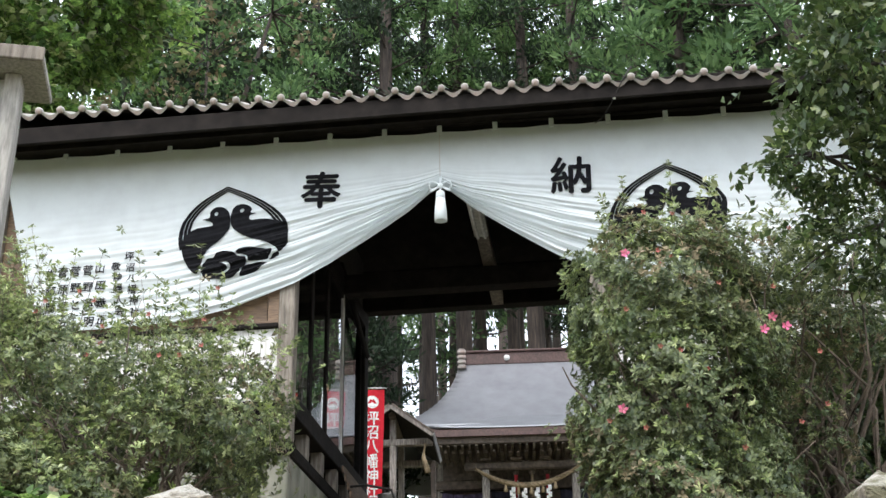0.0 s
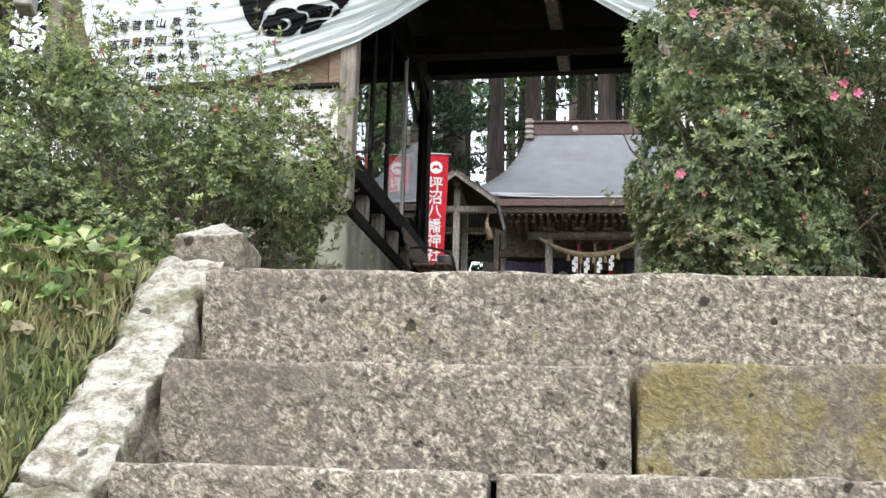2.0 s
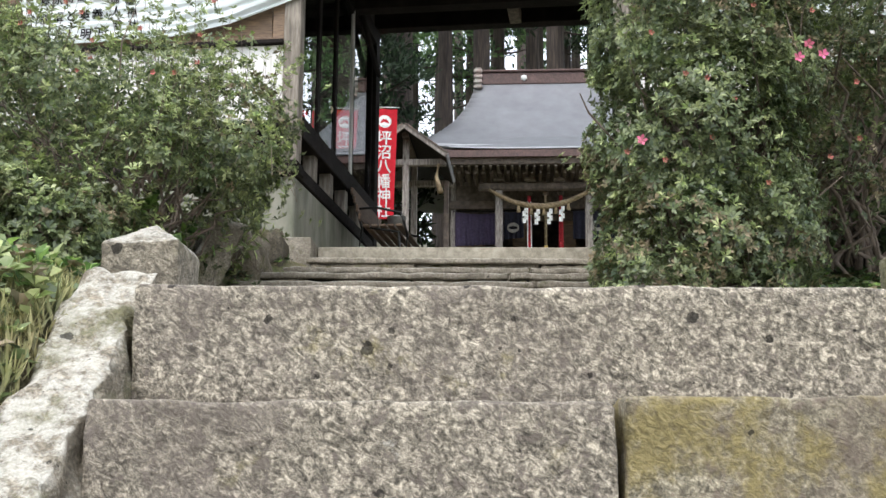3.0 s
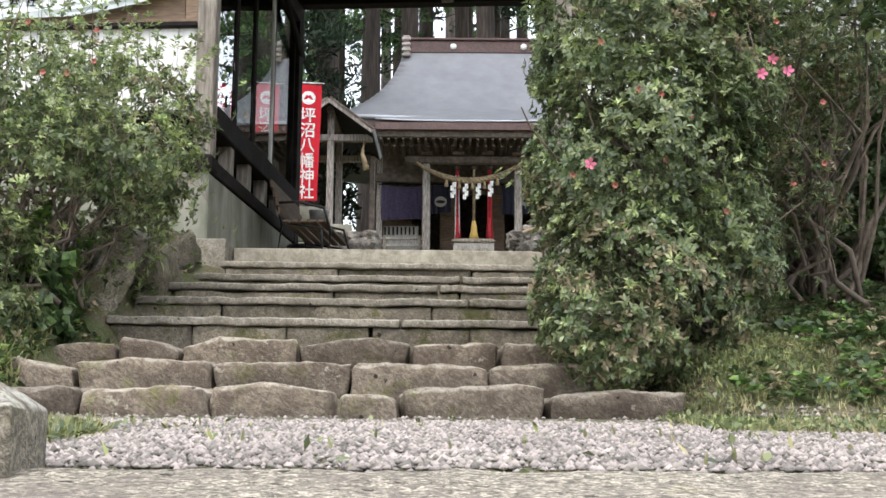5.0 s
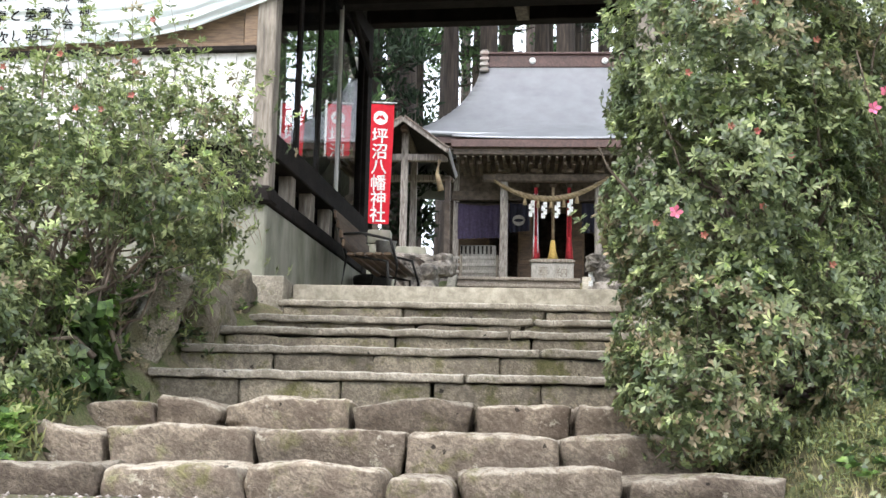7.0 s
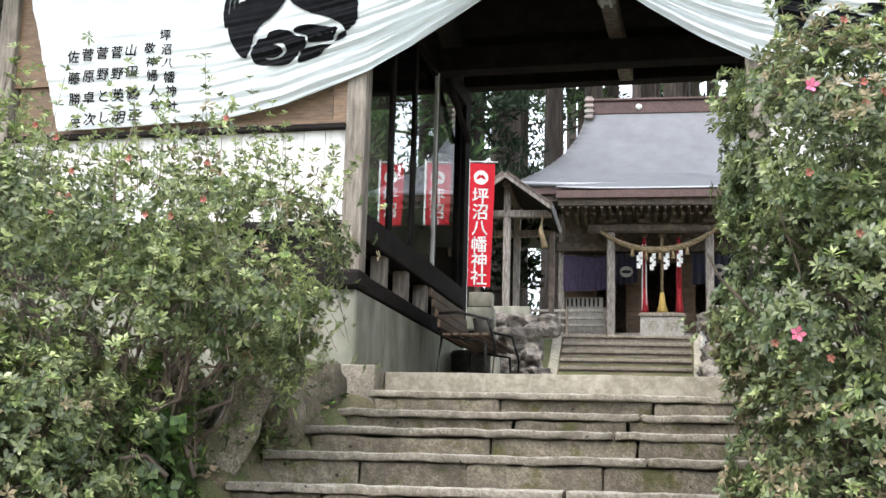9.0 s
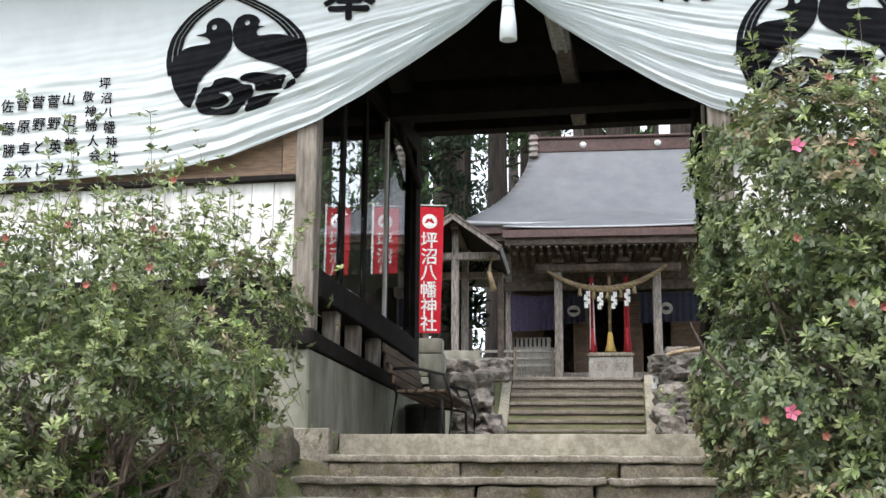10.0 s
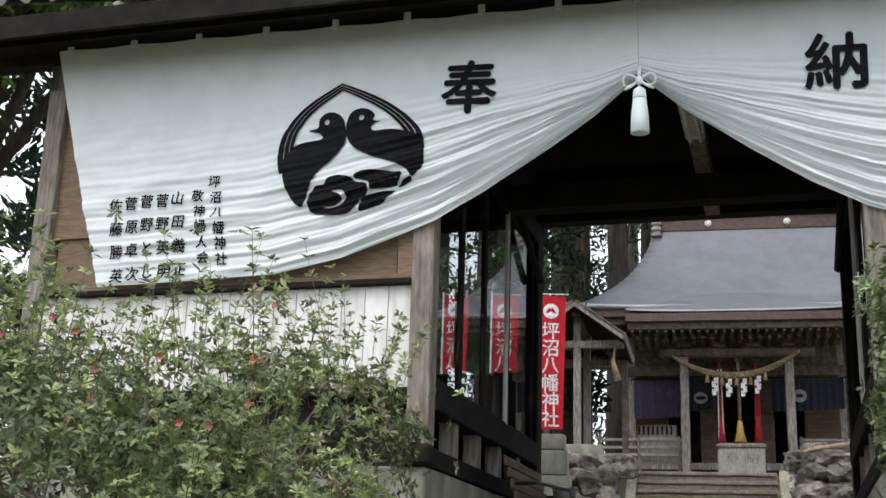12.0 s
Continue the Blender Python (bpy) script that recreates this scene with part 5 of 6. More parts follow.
def build_shrine():
    s = thing("shrine_hall", "brown timber shrine hall with a curved grey metal roof", "building", SH)
    # main roof: front, back and two flared ends
    def prof(t):
        return 10.5 - 2.95 * (1 - (1 - t) ** 1.75) + 0.18 * t ** 6

    def half(t):
        return float(np.interp(t, np.arange(11) / 10, [1.8, 1.9, 2.08, 2.32, 2.64, 3.02, 3.4, 3.68, 3.9, 4.02, 4.1]))

    N = 14
    courses = 26
    front, back, left, right = [], [], [], []
    for i in range(courses + 1):
        for e in (0, 1):
            t = min(1, (i + e * 0.999) / (courses + 1))
            z, h = prof(t) + (0.0 if e else 0.032), half(t)
            yf, yb = 3.4 - 3.6 * t ** 1.1, 3.6 + 3.6 * t ** 1.1
            g = h + 1.2
            front.append([(-h + (h + g) * j / N, yf, z + 0.14 * t ** 4 * abs(2 * j / N - 1) ** 3) for j in range(N + 1)])
            back.append([(g - (h + g) * j / N, yb, z + 0.14 * t ** 4 * abs(2 * j / N - 1) ** 3) for j in range(N + 1)])
            left.append([(-h, yb + (yf - yb) * j / 8, z + 0.14 * t ** 4 * abs(j / 4 - 1) ** 3) for j in range(9)])
            right.append([(g, yf + (yb - yf) * j / 8, z + 0.14 * t ** 4 * abs(j / 4 - 1) ** 3) for j in range(9)])
    for rows in (front, back, left, right):
        lofted(rows, 0.09, "copper", "roof_slope", s)
    # porch roof reaching forward
    rows = []
    for i in range(13):
        for e in (0, 1):
            t = min(1, (i + e * 0.999) / 13)
            y = 1.0 - 2.1 * t
            z = 8.25 - 1.0 * t + 0.14 * t * t + (0.0 if e else 0.016)
            h = 1.5 + 0.75 * min(1, t * 1.6) ** 0.8
            rows.append([(-h + 2 * h * j / N, y, z + 0.05 * t * abs(2 * j / N - 1) ** 3 - (0.2 * (1 - t) * abs(2 * j / N - 1) ** 4)) for j in range(N + 1)])
    lofted(rows, 0.03, "copper", "porch_roof", s)
    part("porch_fascia", box(-2.26, 2.26, -1.1, -1.03, 7.17, 7.345, 0.01), "ridge_red", s)
    part("porch_fascia", box(-2.22, 2.22, -0.98, -0.92, 7.03, 7.2, 0.01), "shrine_wood", s)
    part("main_fascia", box(-3.9, 5.1, -0.14, -0.06, 7.5, 7.66, 0.01), "ridge_red", s)
    part("main_fascia", box(-3.8, 5.0, -0.02, 0.06, 7.36, 7.52, 0.01), "shrine_wood", s)
    # ridge
    part("ridge", box(-1.62, 2.85, 3.35, 3.65, 10.46, 10.8, 0.02), "ridge_red", s)
    part("ridge_cap", box(-1.66, 2.9, 3.3, 3.7, 10.8, 10.87, 0.02), "ridge_red", s)
    for xr in (-1.72, 2.92):
        e = part("ridge_end", box(xr - 0.09, xr + 0.09, 3.25, 3.75, 10.3, 10.92, 0.02), "tile", s)
        for k in range(4):
            part("ridge_end_tile", box(xr - 0.12, xr + 0.12, 3.2, 3.3, 10.32 + k * 0.15, 10.4 + k * 0.15, 0.015), "tile", e)
    for x in (-0.46, 1.42):
        part("ridge_crest", lathe([(0.0, 0), (0.085, 0), (0.085, 0.02), (0.0, 0.02)], 18, pose(x, 3.34, 10.63, 90, 0, 0)), "paper", s)
    # rafters with pale ends
    for i in range(26):
        x = -2.12 + i * 0.17
        o = part("rafter", box(x - 0.025, x + 0.025, -0.92, 0.6, 6.99, 7.045, 0), "shrine_wood", s)
        part("rafter_end", box(x - 0.027, x + 0.027, -0.935, -0.925, 6.985, 7.047, 0), "grey_wood", o)
    for i in range(22):
        x = -2.02 + i * 0.192
        part("lower_rafter", box(x - 0.035, x + 0.035, -0.6, 0.6, 6.9, 6.98, 0), "shrine_wood", s)
    # porch frame
    for x in (-1.09, 1.06):
        part("porch_post", box(x - 0.09, x + 0.09, -0.1, 0.08, 3.72, 6.62, 0.02), "post_wood", s, "silvered weathered porch post")
    part("rainbow_beam", box(-1.6, 1.6, -0.09, 0.07, 6.62, 6.82, 0.04), "shrine_wood", s)
    for x in (-1.09, -0.35, 0.35, 1.06):
        part("bracket", box(x - 0.14, x + 0.14, -0.16, 0.14, 6.82, 6.92, 0.02), "shrine_wood", s)
    for x in (-2.25, 2.2):
        part("corner_post", box(x - 0.07, x + 0.07, 1.0, 1.14, 3.72, 7.3, 0.01), "post_wood", s)
    part("wall_beam", box(-2.35, 2.35, 0.95, 1.12, 6.4, 6.62, 0.01), "shrine_wood", s)
    part("upper_wall", box(-2.25, 2.25, 1.02, 1.1, 6.62, 7.7, 0), "shrine_wood", s)
    # floor and body
    part("veranda_floor", box(-2.6, 2.6, 0.9, 6.2, 4.35, 4.5, 0.01), "post_wood", s)
    # dark board added to paint the shade under the veranda floor
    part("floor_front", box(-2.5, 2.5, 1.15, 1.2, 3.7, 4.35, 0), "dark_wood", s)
    part("entry_step", box(-1.2, 1.2, 0.3, 0.9, 3.7, 4.2, 0.02), "post_wood", s)
    part("side_wall", box(-2.45, -2.35, 2.2, 6.2, 4.5, 7.7, 0), "shrine_wood", s)
    part("side_wall", box(2.35, 2.45, 2.2, 6.2, 4.5, 7.7, 0), "shrine_wood", s)
    part("back_wall", box(-2.45, 2.45, 6.2, 6.3, 4.5, 7.7, 0), "shrine_wood", s)
    part("inner_ceiling", box(-2.45, 2.45, 1.1, 6.2, 7.2, 7.26, 0), "shrine_wood", s)
    for x0, x1 in ((-0.78, -0.42), (0.48, 0.84), (-2.3, -1.5), (1.5, 2.3)):
        d = part("door_panel", box(x0, x1, 2.2, 2.26, 4.5, 6.35, 0.006), "brown_wood", s)
        for k in range(3):
            z = 4.58 + k * 0.58
            part("door_field", box(x0 + 0.05, x1 - 0.05, 2.185, 2.2, z, z + 0.5, 0.004), "bench_wood", d)
    part("inner_beam", box(-2.3, 2.3, 2.18, 2.28, 6.35, 6.6, 0.006), "shrine_wood", s)
    part("pale_screen", box(-2.15, -1.3, 1.2, 1.26, 4.5, 5.35, 0.006), "board", s, "grey slatted screen under the curtain")
    for k in range(8):
        part("screen_slat", box(-2.13 + k * 0.1, -2.09 + k * 0.1, 1.18, 1.2, 5.14, 5.33, 0), "dark_wood", s)
    # railing
    for z in (4.62, 4.78, 4.95):
        for x0, x1 in ((-3.0, -1.2), (1.25, 3.0)):
            part("rail", box(x0, x1, 0.78, 0.84, z, z + 0.06, 0.008), "board", s)
    for x in (-2.95, -2.1, -1.25, 1.3, 2.2, 2.95):
        part("rail_post", box(x - 0.035, x + 0.035, 0.77, 0.85, 4.2, 5.05, 0.008), "grey_wood", s)
    return s


build_shrine()


def hang(name, label, category, x0, x1, z0, z1, y, material, waves=9, amp=0.03, sag=0.06):
    c = thing(name, label, category, SH)
    nx, nz = 60, 10
    X, Z = np.meshgrid(np.arange(nx + 1) / nx, np.arange(nz + 1) / nz)
    P = np.stack([x0 + (x1 - x0) * X, y + amp * np.sin(X * waves * 6.28) * (1.2 - Z), z0 + (z1 - z0) * Z - sag * 4 * X * (1 - X) * Z + 0.05 * X * (1 - Z)], -1).reshape(-1, 3)
    i = (np.arange(nz)[:, None] * (nx + 1) + np.arange(nx)).ravel()
    soup("cloth", P, np.stack([i, i + 1, i + nx + 2, i + nx + 1], 1), [material], parent=c, smooth=True)
    part("curtain_rod", tube([(x0 - 0.05, y, z1 + 0.01), (x1 + 0.05, y, z1 + 0.01)], 0.012, 6), "dark_wood", c)
    return c


def build_shrine_things():
    c = hang("purple_curtain", "faded purple curtain with a white crest on the shrine front", "curtain", -2.2, -1.0, 5.45, 6.32, 0.93, "purple")
    bm = flat_mesh([[(0.15 * math.cos(t * 0.262), 0.13 * math.sin(t * 0.262)) for t in range(24)], [(0.11 * math.cos(t * 0.524), 0.04 * math.sin(t * 0.524)) for t in range(12)]])
    for v in bm.verts:
        v.co = (-0.76 + v.co.x, 0.88, 5.9 + v.co.y)
    c = hang("navy_curtain", "dark navy curtain with a grey crest beside the shrine doors", "curtain", -0.98, -0.5, 5.62, 6.34, 0.98, "navy", 4, 0.02, 0.02)
    part("crest_mark", bm, "board", c)
    bm = flat_mesh([[(0.15 * math.cos(t * 0.262), 0.14 * math.sin(t * 0.262)) for t in range(24)], [(0.08 * math.cos(t * 0.524), 0.05 * math.sin(t * 0.524)) for t in range(12)]])
    c = hang("navy_curtain", "dark navy curtain with a grey crest beside the shrine doors", "curtain", 0.72, 2.25, 5.62, 6.34, 0.98, "navy", 10, 0.02, 0.02)
    for v in bm.verts:
        v.co = (1.32 + v.co.x, 0.94, 5.95 + v.co.y)
    part("crest_mark", bm, "board", c)
    # straw rope with paper strips
    r = thing("straw_rope_garland", "thick twisted straw rope with white folded paper strips", "shrine rope", SH)
    P = lambda t: (-1.32 + 2.6 * t, -0.16 - 0.0 * t, 6.62 - 0.47 * 4 * t * (1 - t) + 0.1 * t)
    for ph in (0, 2.1, 4.2):
        pts, rad = [], []
        for i in range(61):
            t = i / 60
            x, y, z = P(t)
            k = 0.034 * (0.5 + 0.6 * math.sin(math.pi * t))
            pts.append((x, y + k * math.cos(ph + t * 60), z + k * math.sin(ph + t * 60)))
            rad.append(0.042 * (0.55 + 0.5 * math.sin(math.pi * t)))
        part("strand", tube(pts, rad, 7), "straw", r)
    for t in (0.33, 0.44, 0.555, 0.665):
        x, y, z = P(t)
        bm = bmesh.new()
        for k in range(4):
            o = 0.022 * (-1) ** k
            bm_box(bm, x - 0.042 + o, x + 0.042 + o, y - 0.046 - 0.004 * k, y - 0.042 - 0.004 * k, z - 0.12 - 0.085 * (k + 1), z - 0.085 - 0.085 * k, None)
        part("paper_strip", bm, "paper", r, "white zigzag paper strip")
    for t in (0.27, 0.385, 0.5, 0.61, 0.725):
        x, y, z = P(t)
        part("straw_tuft", lathe([(0.015, 0), (0.03, -0.06), (0.055, -0.2), (0.03, -0.205)], 8, pose(x, y, z - 0.02)), "straw", r)
    # bell cords
    for x, m2, lab in ((-0.36, "red_cord", "faded red and white bell cord"), (0.4, "red_cord", "bright red bell cord")):
        c = thing("bell_cord", lab + " hanging before the doors", "bell cord", SH, group="bell cords")
        part("bell", lathe([(0.02, 0.1), (0.07, 0.07), (0.08, 0.0), (0.06, -0.05), (0.02, -0.07)], 12, pose(x, 0.25, 6.62)), "shrine_wood", c)
        part("cord", tube([(x, 0.25, 6.55), (x, 0.25, 5.2)], [0.045, 0.05], 10), m2, c)
        part("cord_skirt", tube([(x, 0.25, 5.4), (x + 0.01, 0.25, 4.82)], [0.055, 0.1], 10), m2, c)
        for k in (-1, 1):
            part("white_strip", tube([(x + 0.035 * k, 0.2, 6.4), (x + 0.05 * k, 0.19, 4.9)], 0.014, 6), "paper" if x < 0 else m2, c)
    c = thing("bell_cord", "straw-coloured bell rope with a yellow skirt", "bell cord", SH, group="bell cords")
    part("bell", lathe([(0.02, 0.12), (0.08, 0.09), (0.1, 0.0), (0.07, -0.06), (0.02, -0.08)], 12, pose(0.03, 0.2, 6.62)), "shrine_wood", c)
    part("cord", tube([(0.03, 0.2, 6.55), (0.03, 0.2, 5.3)], 0.035, 8), "straw", c)
    part("cord_skirt", lathe([(0.04, 0.45), (0.06, 0.36), (0.075, 0.2), (0.13, 0.0), (0.09, -0.01)], 14, pose(0.03, 0.2, 4.86)), "yellow", c)
    o = thing("offering_box", "weathered grey wooden offering box with faint lettering", "offering box", SH)
    part("body", box(-0.46, 0.46, -1.0, -0.45, 3.7, 4.6, 0.015), "board", o)
    part("rim", box(-0.49, 0.49, -1.03, -0.42, 4.6, 4.66, 0.01), "grey_wood", o)
    for k in range(6):
        part("bar", box(-0.44, 0.44, -0.97 + k * 0.09, -0.93 + k * 0.09, 4.66, 4.69, 0.006), "grey_wood", o)
    for x, ch in ((0.2, "奉"), (-0.2, "納")):
        bm = glyph(ch, 0.26, 0.0, 0.2)
        for v in bm.verts:
            v.co = (x * -1 + v.co.x, -1.004, 4.4 + v.co.y)
        bmesh.ops.recalc_face_normals(bm, faces=bm.faces)
        part("letter", bm, "grey_wood", o)
    g = thing("stone_trough", "grey stone block hung with a straw rope and paper strips", "stone block", pose(2.62, 22.3, 0, 0, 0, 0))
    part("block", rough_block(-0.3, 0.36, 0.0, 0.6, 3.0, 3.98, amp=0.015, cell=0.1, seed=33, round_=0.04), "wall_rock", g)
    part("rope", tube([(-0.55, -0.06, 3.72), (-0.2, -0.08, 3.86), (0.36, -0.06, 3.95)], 0.035, 8), "straw", g)
    for x in (-0.5, -0.36):
        bm = bmesh.new()
        for k in range(4):
            q = 0.025 * (-1) ** k
            bm_box(bm, x - 0.04 + q, x + 0.04 + q, -0.112 - 0.004 * k, -0.108 - 0.004 * k, 3.6 - 0.08 * (k + 1), 3.605 - 0.08 * k, None)
        part("paper_strip", bm, "paper", g)


build_shrine_things()


# ---- roofed notice board at the foot of the bank ----
def build_board():
    b = thing("notice_board", "grey wooden roofed notice board seen edge on", "notice board", pose(-1.62, 4.0, 0, 0, 0, 12))
    part("panel", box(-1.3, 0.0, 0.0, 0.07, 1.18, 1.93, 0.006), "board", b)
    part("stile", box(-0.05, 0.012, -0.02, 0.09, 1.14, 1.95, 0.006), "board", b)
    part("roof", box(-1.42, 0.1, -0.14, 0.2, 1.95, 1.985, 0.006), "board", b)
    part("roof_trim", box(-1.42, 0.105, -0.16, -0.145, 1.93, 1.99, 0.004), "grey_wood", b)
    for x in (-1.15, -0.75):
        part("post", box(x, x + 0.08, 0.075, 0.15, -0.3, 1.94, 0.006), "grey_wood", b)


build_board()


# ---- planting ----
def stems(rng, base, blobs, count, parent, mat_name="twig", r0=0.018, name="stem"):
    bmall = bmesh.new()
    for k in range(count):
        cx, cy, cz, rx, ry, rz = blobs[rng.integers(len(blobs))]
        tip = np.array((cx, cy, cz)) + rng.normal(0, 0.45, 3) * (rx, ry, rz)
        b = np.array(base) + rng.normal(0, 0.18, 3) * (1, 1, 0)
        way, bent = tip - b, 0.11 * np.linalg.norm(tip - b)
        pts = [b] + [b + way * q + (0, 0, 0.25 * bent) + rng.normal(0, bent * 0.55, 3) for q in (0.2, 0.4, 0.6, 0.8)] + [tip]
        bm = tube([tuple(p) for p in pts], [r0 * q for q in (rng.uniform(0.7, 1.3), 0.8, 0.62, 0.48, 0.34, 0.18)], 5)
        me = bpy.data.meshes.new("t")
        bm.to_mesh(me)
        bm.free()
        bmall.from_mesh(me)
        bpy.data.meshes.remove(me)
    return tagged(part(name, bmall, mat_name, parent), kind="stuff")


def shrub(name, label, category, base, blobs, seed, per_m2=420, leaf=(0.038, 0.011), mats=("azalea", "azalea_tip", "azalea_dry"), mix=(0.62, 0.2, 0.18), stem_count=26,
          sprigs=60, rosette=5, depth=0.2, r0=0.018, thin=-0.9, reach=0.34, face=None, fill=3600):
    """A leafy shrub: stems from one base and rosettes of small folded leaves over an uneven crown, with open sprigs."""
    rng = np.random.default_rng(seed)
    s = thing(name, label, category)
    stems(rng, base, blobs, stem_count, s, r0=r0)
    P, D = blob_points(rng, blobs, per_m2, depth)
    if face is not None:    # a side kept clipped upright
        P[:, 0] = np.maximum(P[:, 0], face + 0.03 * np.sin(P[:, 2] * 6 + P[:, 1] * 4) + np.abs(rng.normal(0, 0.05, len(P))))
    gap = np.sin(P[:, 0] * 6.1 + seed) * np.sin(P[:, 1] * 5.3 + 2 * seed) + np.sin(P[:, 2] * 7.2 + P[:, 0] * 3) + rng.normal(0, 0.5, len(P))
    keep = gap > thin
    P, D = P[keep], D[keep]
    kind = rng.choice(3, len(P), p=mix)
    patch = np.sin(P[:, 0] * 2.3 + P[:, 2] * 3.1 + seed) + np.sin(P[:, 1] * 2.9 - P[:, 2] * 2.2)
    top = D[:, 2] > 0.35
    kind = np.where((kind == 2) & (patch < 0), 0, kind)
    kind = np.where((kind == 1) & ~top & (rng.random(len(P)) < 0.6), 0, kind)
    # sprigs that stand up out of the crown
    idx = rng.choice(np.flatnonzero(top), min(sprigs, top.sum()), replace=False)
    extra, ed, ek, twigs = [], [], [], []
    for i in idx:
        ln = rng.uniform(0.1, reach)
        dr = D[i] * 0.6 + (0, 0, 0.8) + rng.normal(0, 0.25, 3)
        foot, tip = P[i] - dr * 0.08, P[i] + dr * ln
        twigs += [foot + q for q in ((0.003, 0, 0), (-0.0015, 0.0026, 0), (-0.0015, -0.0026, 0))]
        twigs += [tip + q for q in ((0.0014, 0, 0), (-0.0007, 0.0012, 0), (-0.0007, -0.0012, 0))]
        for k in (2, 4, 5, 6):
            extra.append(P[i] + dr * ln * (k + 1) / 7)
            ed.append(dr)
            ek.append(1 if rng.random() < 0.75 else 0)
    if extra:
        c = np.arange(len(idx))[:, None, None] * 6 + np.array(((0, 1, 4, 3), (1, 2, 5, 4), (2, 0, 3, 5)))
        tagged(soup("twig", twigs, c.reshape(-1, 4), ["twig"], parent=s), kind="stuff")
        P, D, kind = np.concatenate([P, extra]), np.concatenate([D, ed]), np.concatenate([kind, ek])
    # leaves on the shaded twigs inside the crown
    inner = []
    for cx, cy, cz, rx, ry, rz in blobs:
        q = rng.normal(0, 1, (int(rx * ry * rz * fill), 3))
        q *= (rng.random(len(q)) ** 0.33 * 0.82 / np.linalg.norm(q, axis=1))[:, None]
        inner.append(q * (rx, ry, rz) + (cx, cy, cz))
    inner = np.concatenate(inner)
    if face is not None:
        inner = inner[inner[:, 0] > face + 0.06]
    V, F = whorls(rng, np.concatenate([P, inner]), np.concatenate([D, rng.normal(0, 1, inner.shape)]) + (0, 0, 0.35), rosette, leaf[0], leaf[1])
    soup("crown", V, F, list(mats), np.repeat(np.concatenate([kind, np.zeros(len(inner), int)]), rosette), parent=s)
    return s, P, D


def flowers(name, label, spots, seed, material="petal", size=0.045):
    rng = np.random.default_rng(seed)
    for x, y, z in spots:
        f = thing(name, label, "flower", pose(x, y, z), group=name + "s")
        bm = bmesh.new()
        for k in range(5):
            a = k * 1.2566 + rng.uniform(-0.2, 0.2)
            c, s_ = math.cos(a), math.sin(a)
            vs = [bm.verts.new(p) for p in ((0, 0, 0), (c * size * 0.6 - s_ * size * 0.35, -0.012, s_ * size * 0.6 + c * size * 0.35), (c * size, -0.02, s_ * size), (c * size * 0.6 + s_ * size * 0.35, -0.012, s_ * size * 0.6 - c * size * 0.35))]
            bm.faces.new(vs)
        part("petals", bm, material, f)
        part("calyx", tube([(0, 0.0, 0), (0, 0.03, -0.02)], [0.008, 0.003], 6), "azalea", f)


RIGHT_BLOBS = [(1.42, 8.0, 1.05, 0.66, 0.75, 0.72), (1.45, 7.95, 1.8, 0.72, 0.75, 0.75), (1.5, 8.0, 2.5, 0.74, 0.75, 0.68), (1.9, 8.1, 1.25, 0.44, 0.6, 0.72), (1.95, 8.15, 2.3, 0.5, 0.7, 0.55), (1.2, 7.6, 0.72, 0.4, 0.4, 0.36)]
LOOSE_BLOBS = [(2.4, 8.35, 2.95, 0.6, 0.6, 0.42), (3.1, 8.7, 3.1, 0.7, 0.7, 0.4), (2.4, 8.6, 2.2, 0.42, 0.45, 0.4), (2.95, 9.0, 2.6, 0.6, 0.5, 0.35), (3.7, 8.9, 3.0, 0.6, 0.6, 0.5), (2.6, 8.5, 1.5, 0.3, 0.3, 0.3)]
LEFT_BLOBS = [(-1.75, 8.6, 1.52, 0.4, 0.4, 0.28), (-2.65, 8.1, 1.0, 0.5, 0.4, 0.4), (-1.72, 9.6, 2.3, 0.42, 0.45, 0.5), (-2.45, 9.6, 2.4, 0.65, 0.45, 0.5), (-3.3, 9.5, 2.5, 0.7, 0.45, 0.5), (-2.65, 8.8, 1.35, 0.7, 0.5, 0.42), (-2.3, 8.7, 1.62, 0.85, 0.5, 0.4), (-3.2, 8.5, 1.5, 0.8, 0.6, 0.6), (-2.25, 8.35, 2.2, 0.5, 0.55, 0.5), (-1.62, 8.45, 1.82, 0.42, 0.45, 0.36), (-1.85, 8.5, 2.28, 0.3, 0.35, 0.32), (-2.85, 8.2, 2.05, 0.6, 0.65, 0.62), (-2.2, 8.15, 1.72, 0.55, 0.4, 0.3), (-2.75, 8.7, 1.15, 0.75, 0.35, 0.5), (-2.3, 9.15, 1.35, 0.4, 0.35, 0.42), (-2.12, 8.7, 1.38, 0.4, 0.3, 0.28), (-2.5, 8.5, 1.2, 0.4, 0.3, 0.35), (-1.75, 9.3, 1.62, 0.28, 0.3, 0.3), (-3.5, 8.4, 2.2, 0.7, 0.7, 0.66)]
LOW_BLOBS = [(-2.65, 7.75, 0.95, 0.55, 0.45, 0.6), (-3.25, 7.7, 1.2, 0.65, 0.55, 0.75), (-2.25, 7.85, 0.75, 0.32, 0.3, 0.32), (-2.45, 8.1, 1.25, 0.4, 0.4, 0.3)]
BACK_BLOBS = [(2.75, 10.1, 2.35, 0.5, 0.35, 0.55), (3.5, 10.1, 2.75, 0.6, 0.4, 0.6), (3.0, 10.0, 1.75, 0.4, 0.4, 0.4), (3.6, 9.8, 1.9, 0.6, 0.5, 0.6), (4.3, 9.6, 2.2, 0.7, 0.6, 0.8)]
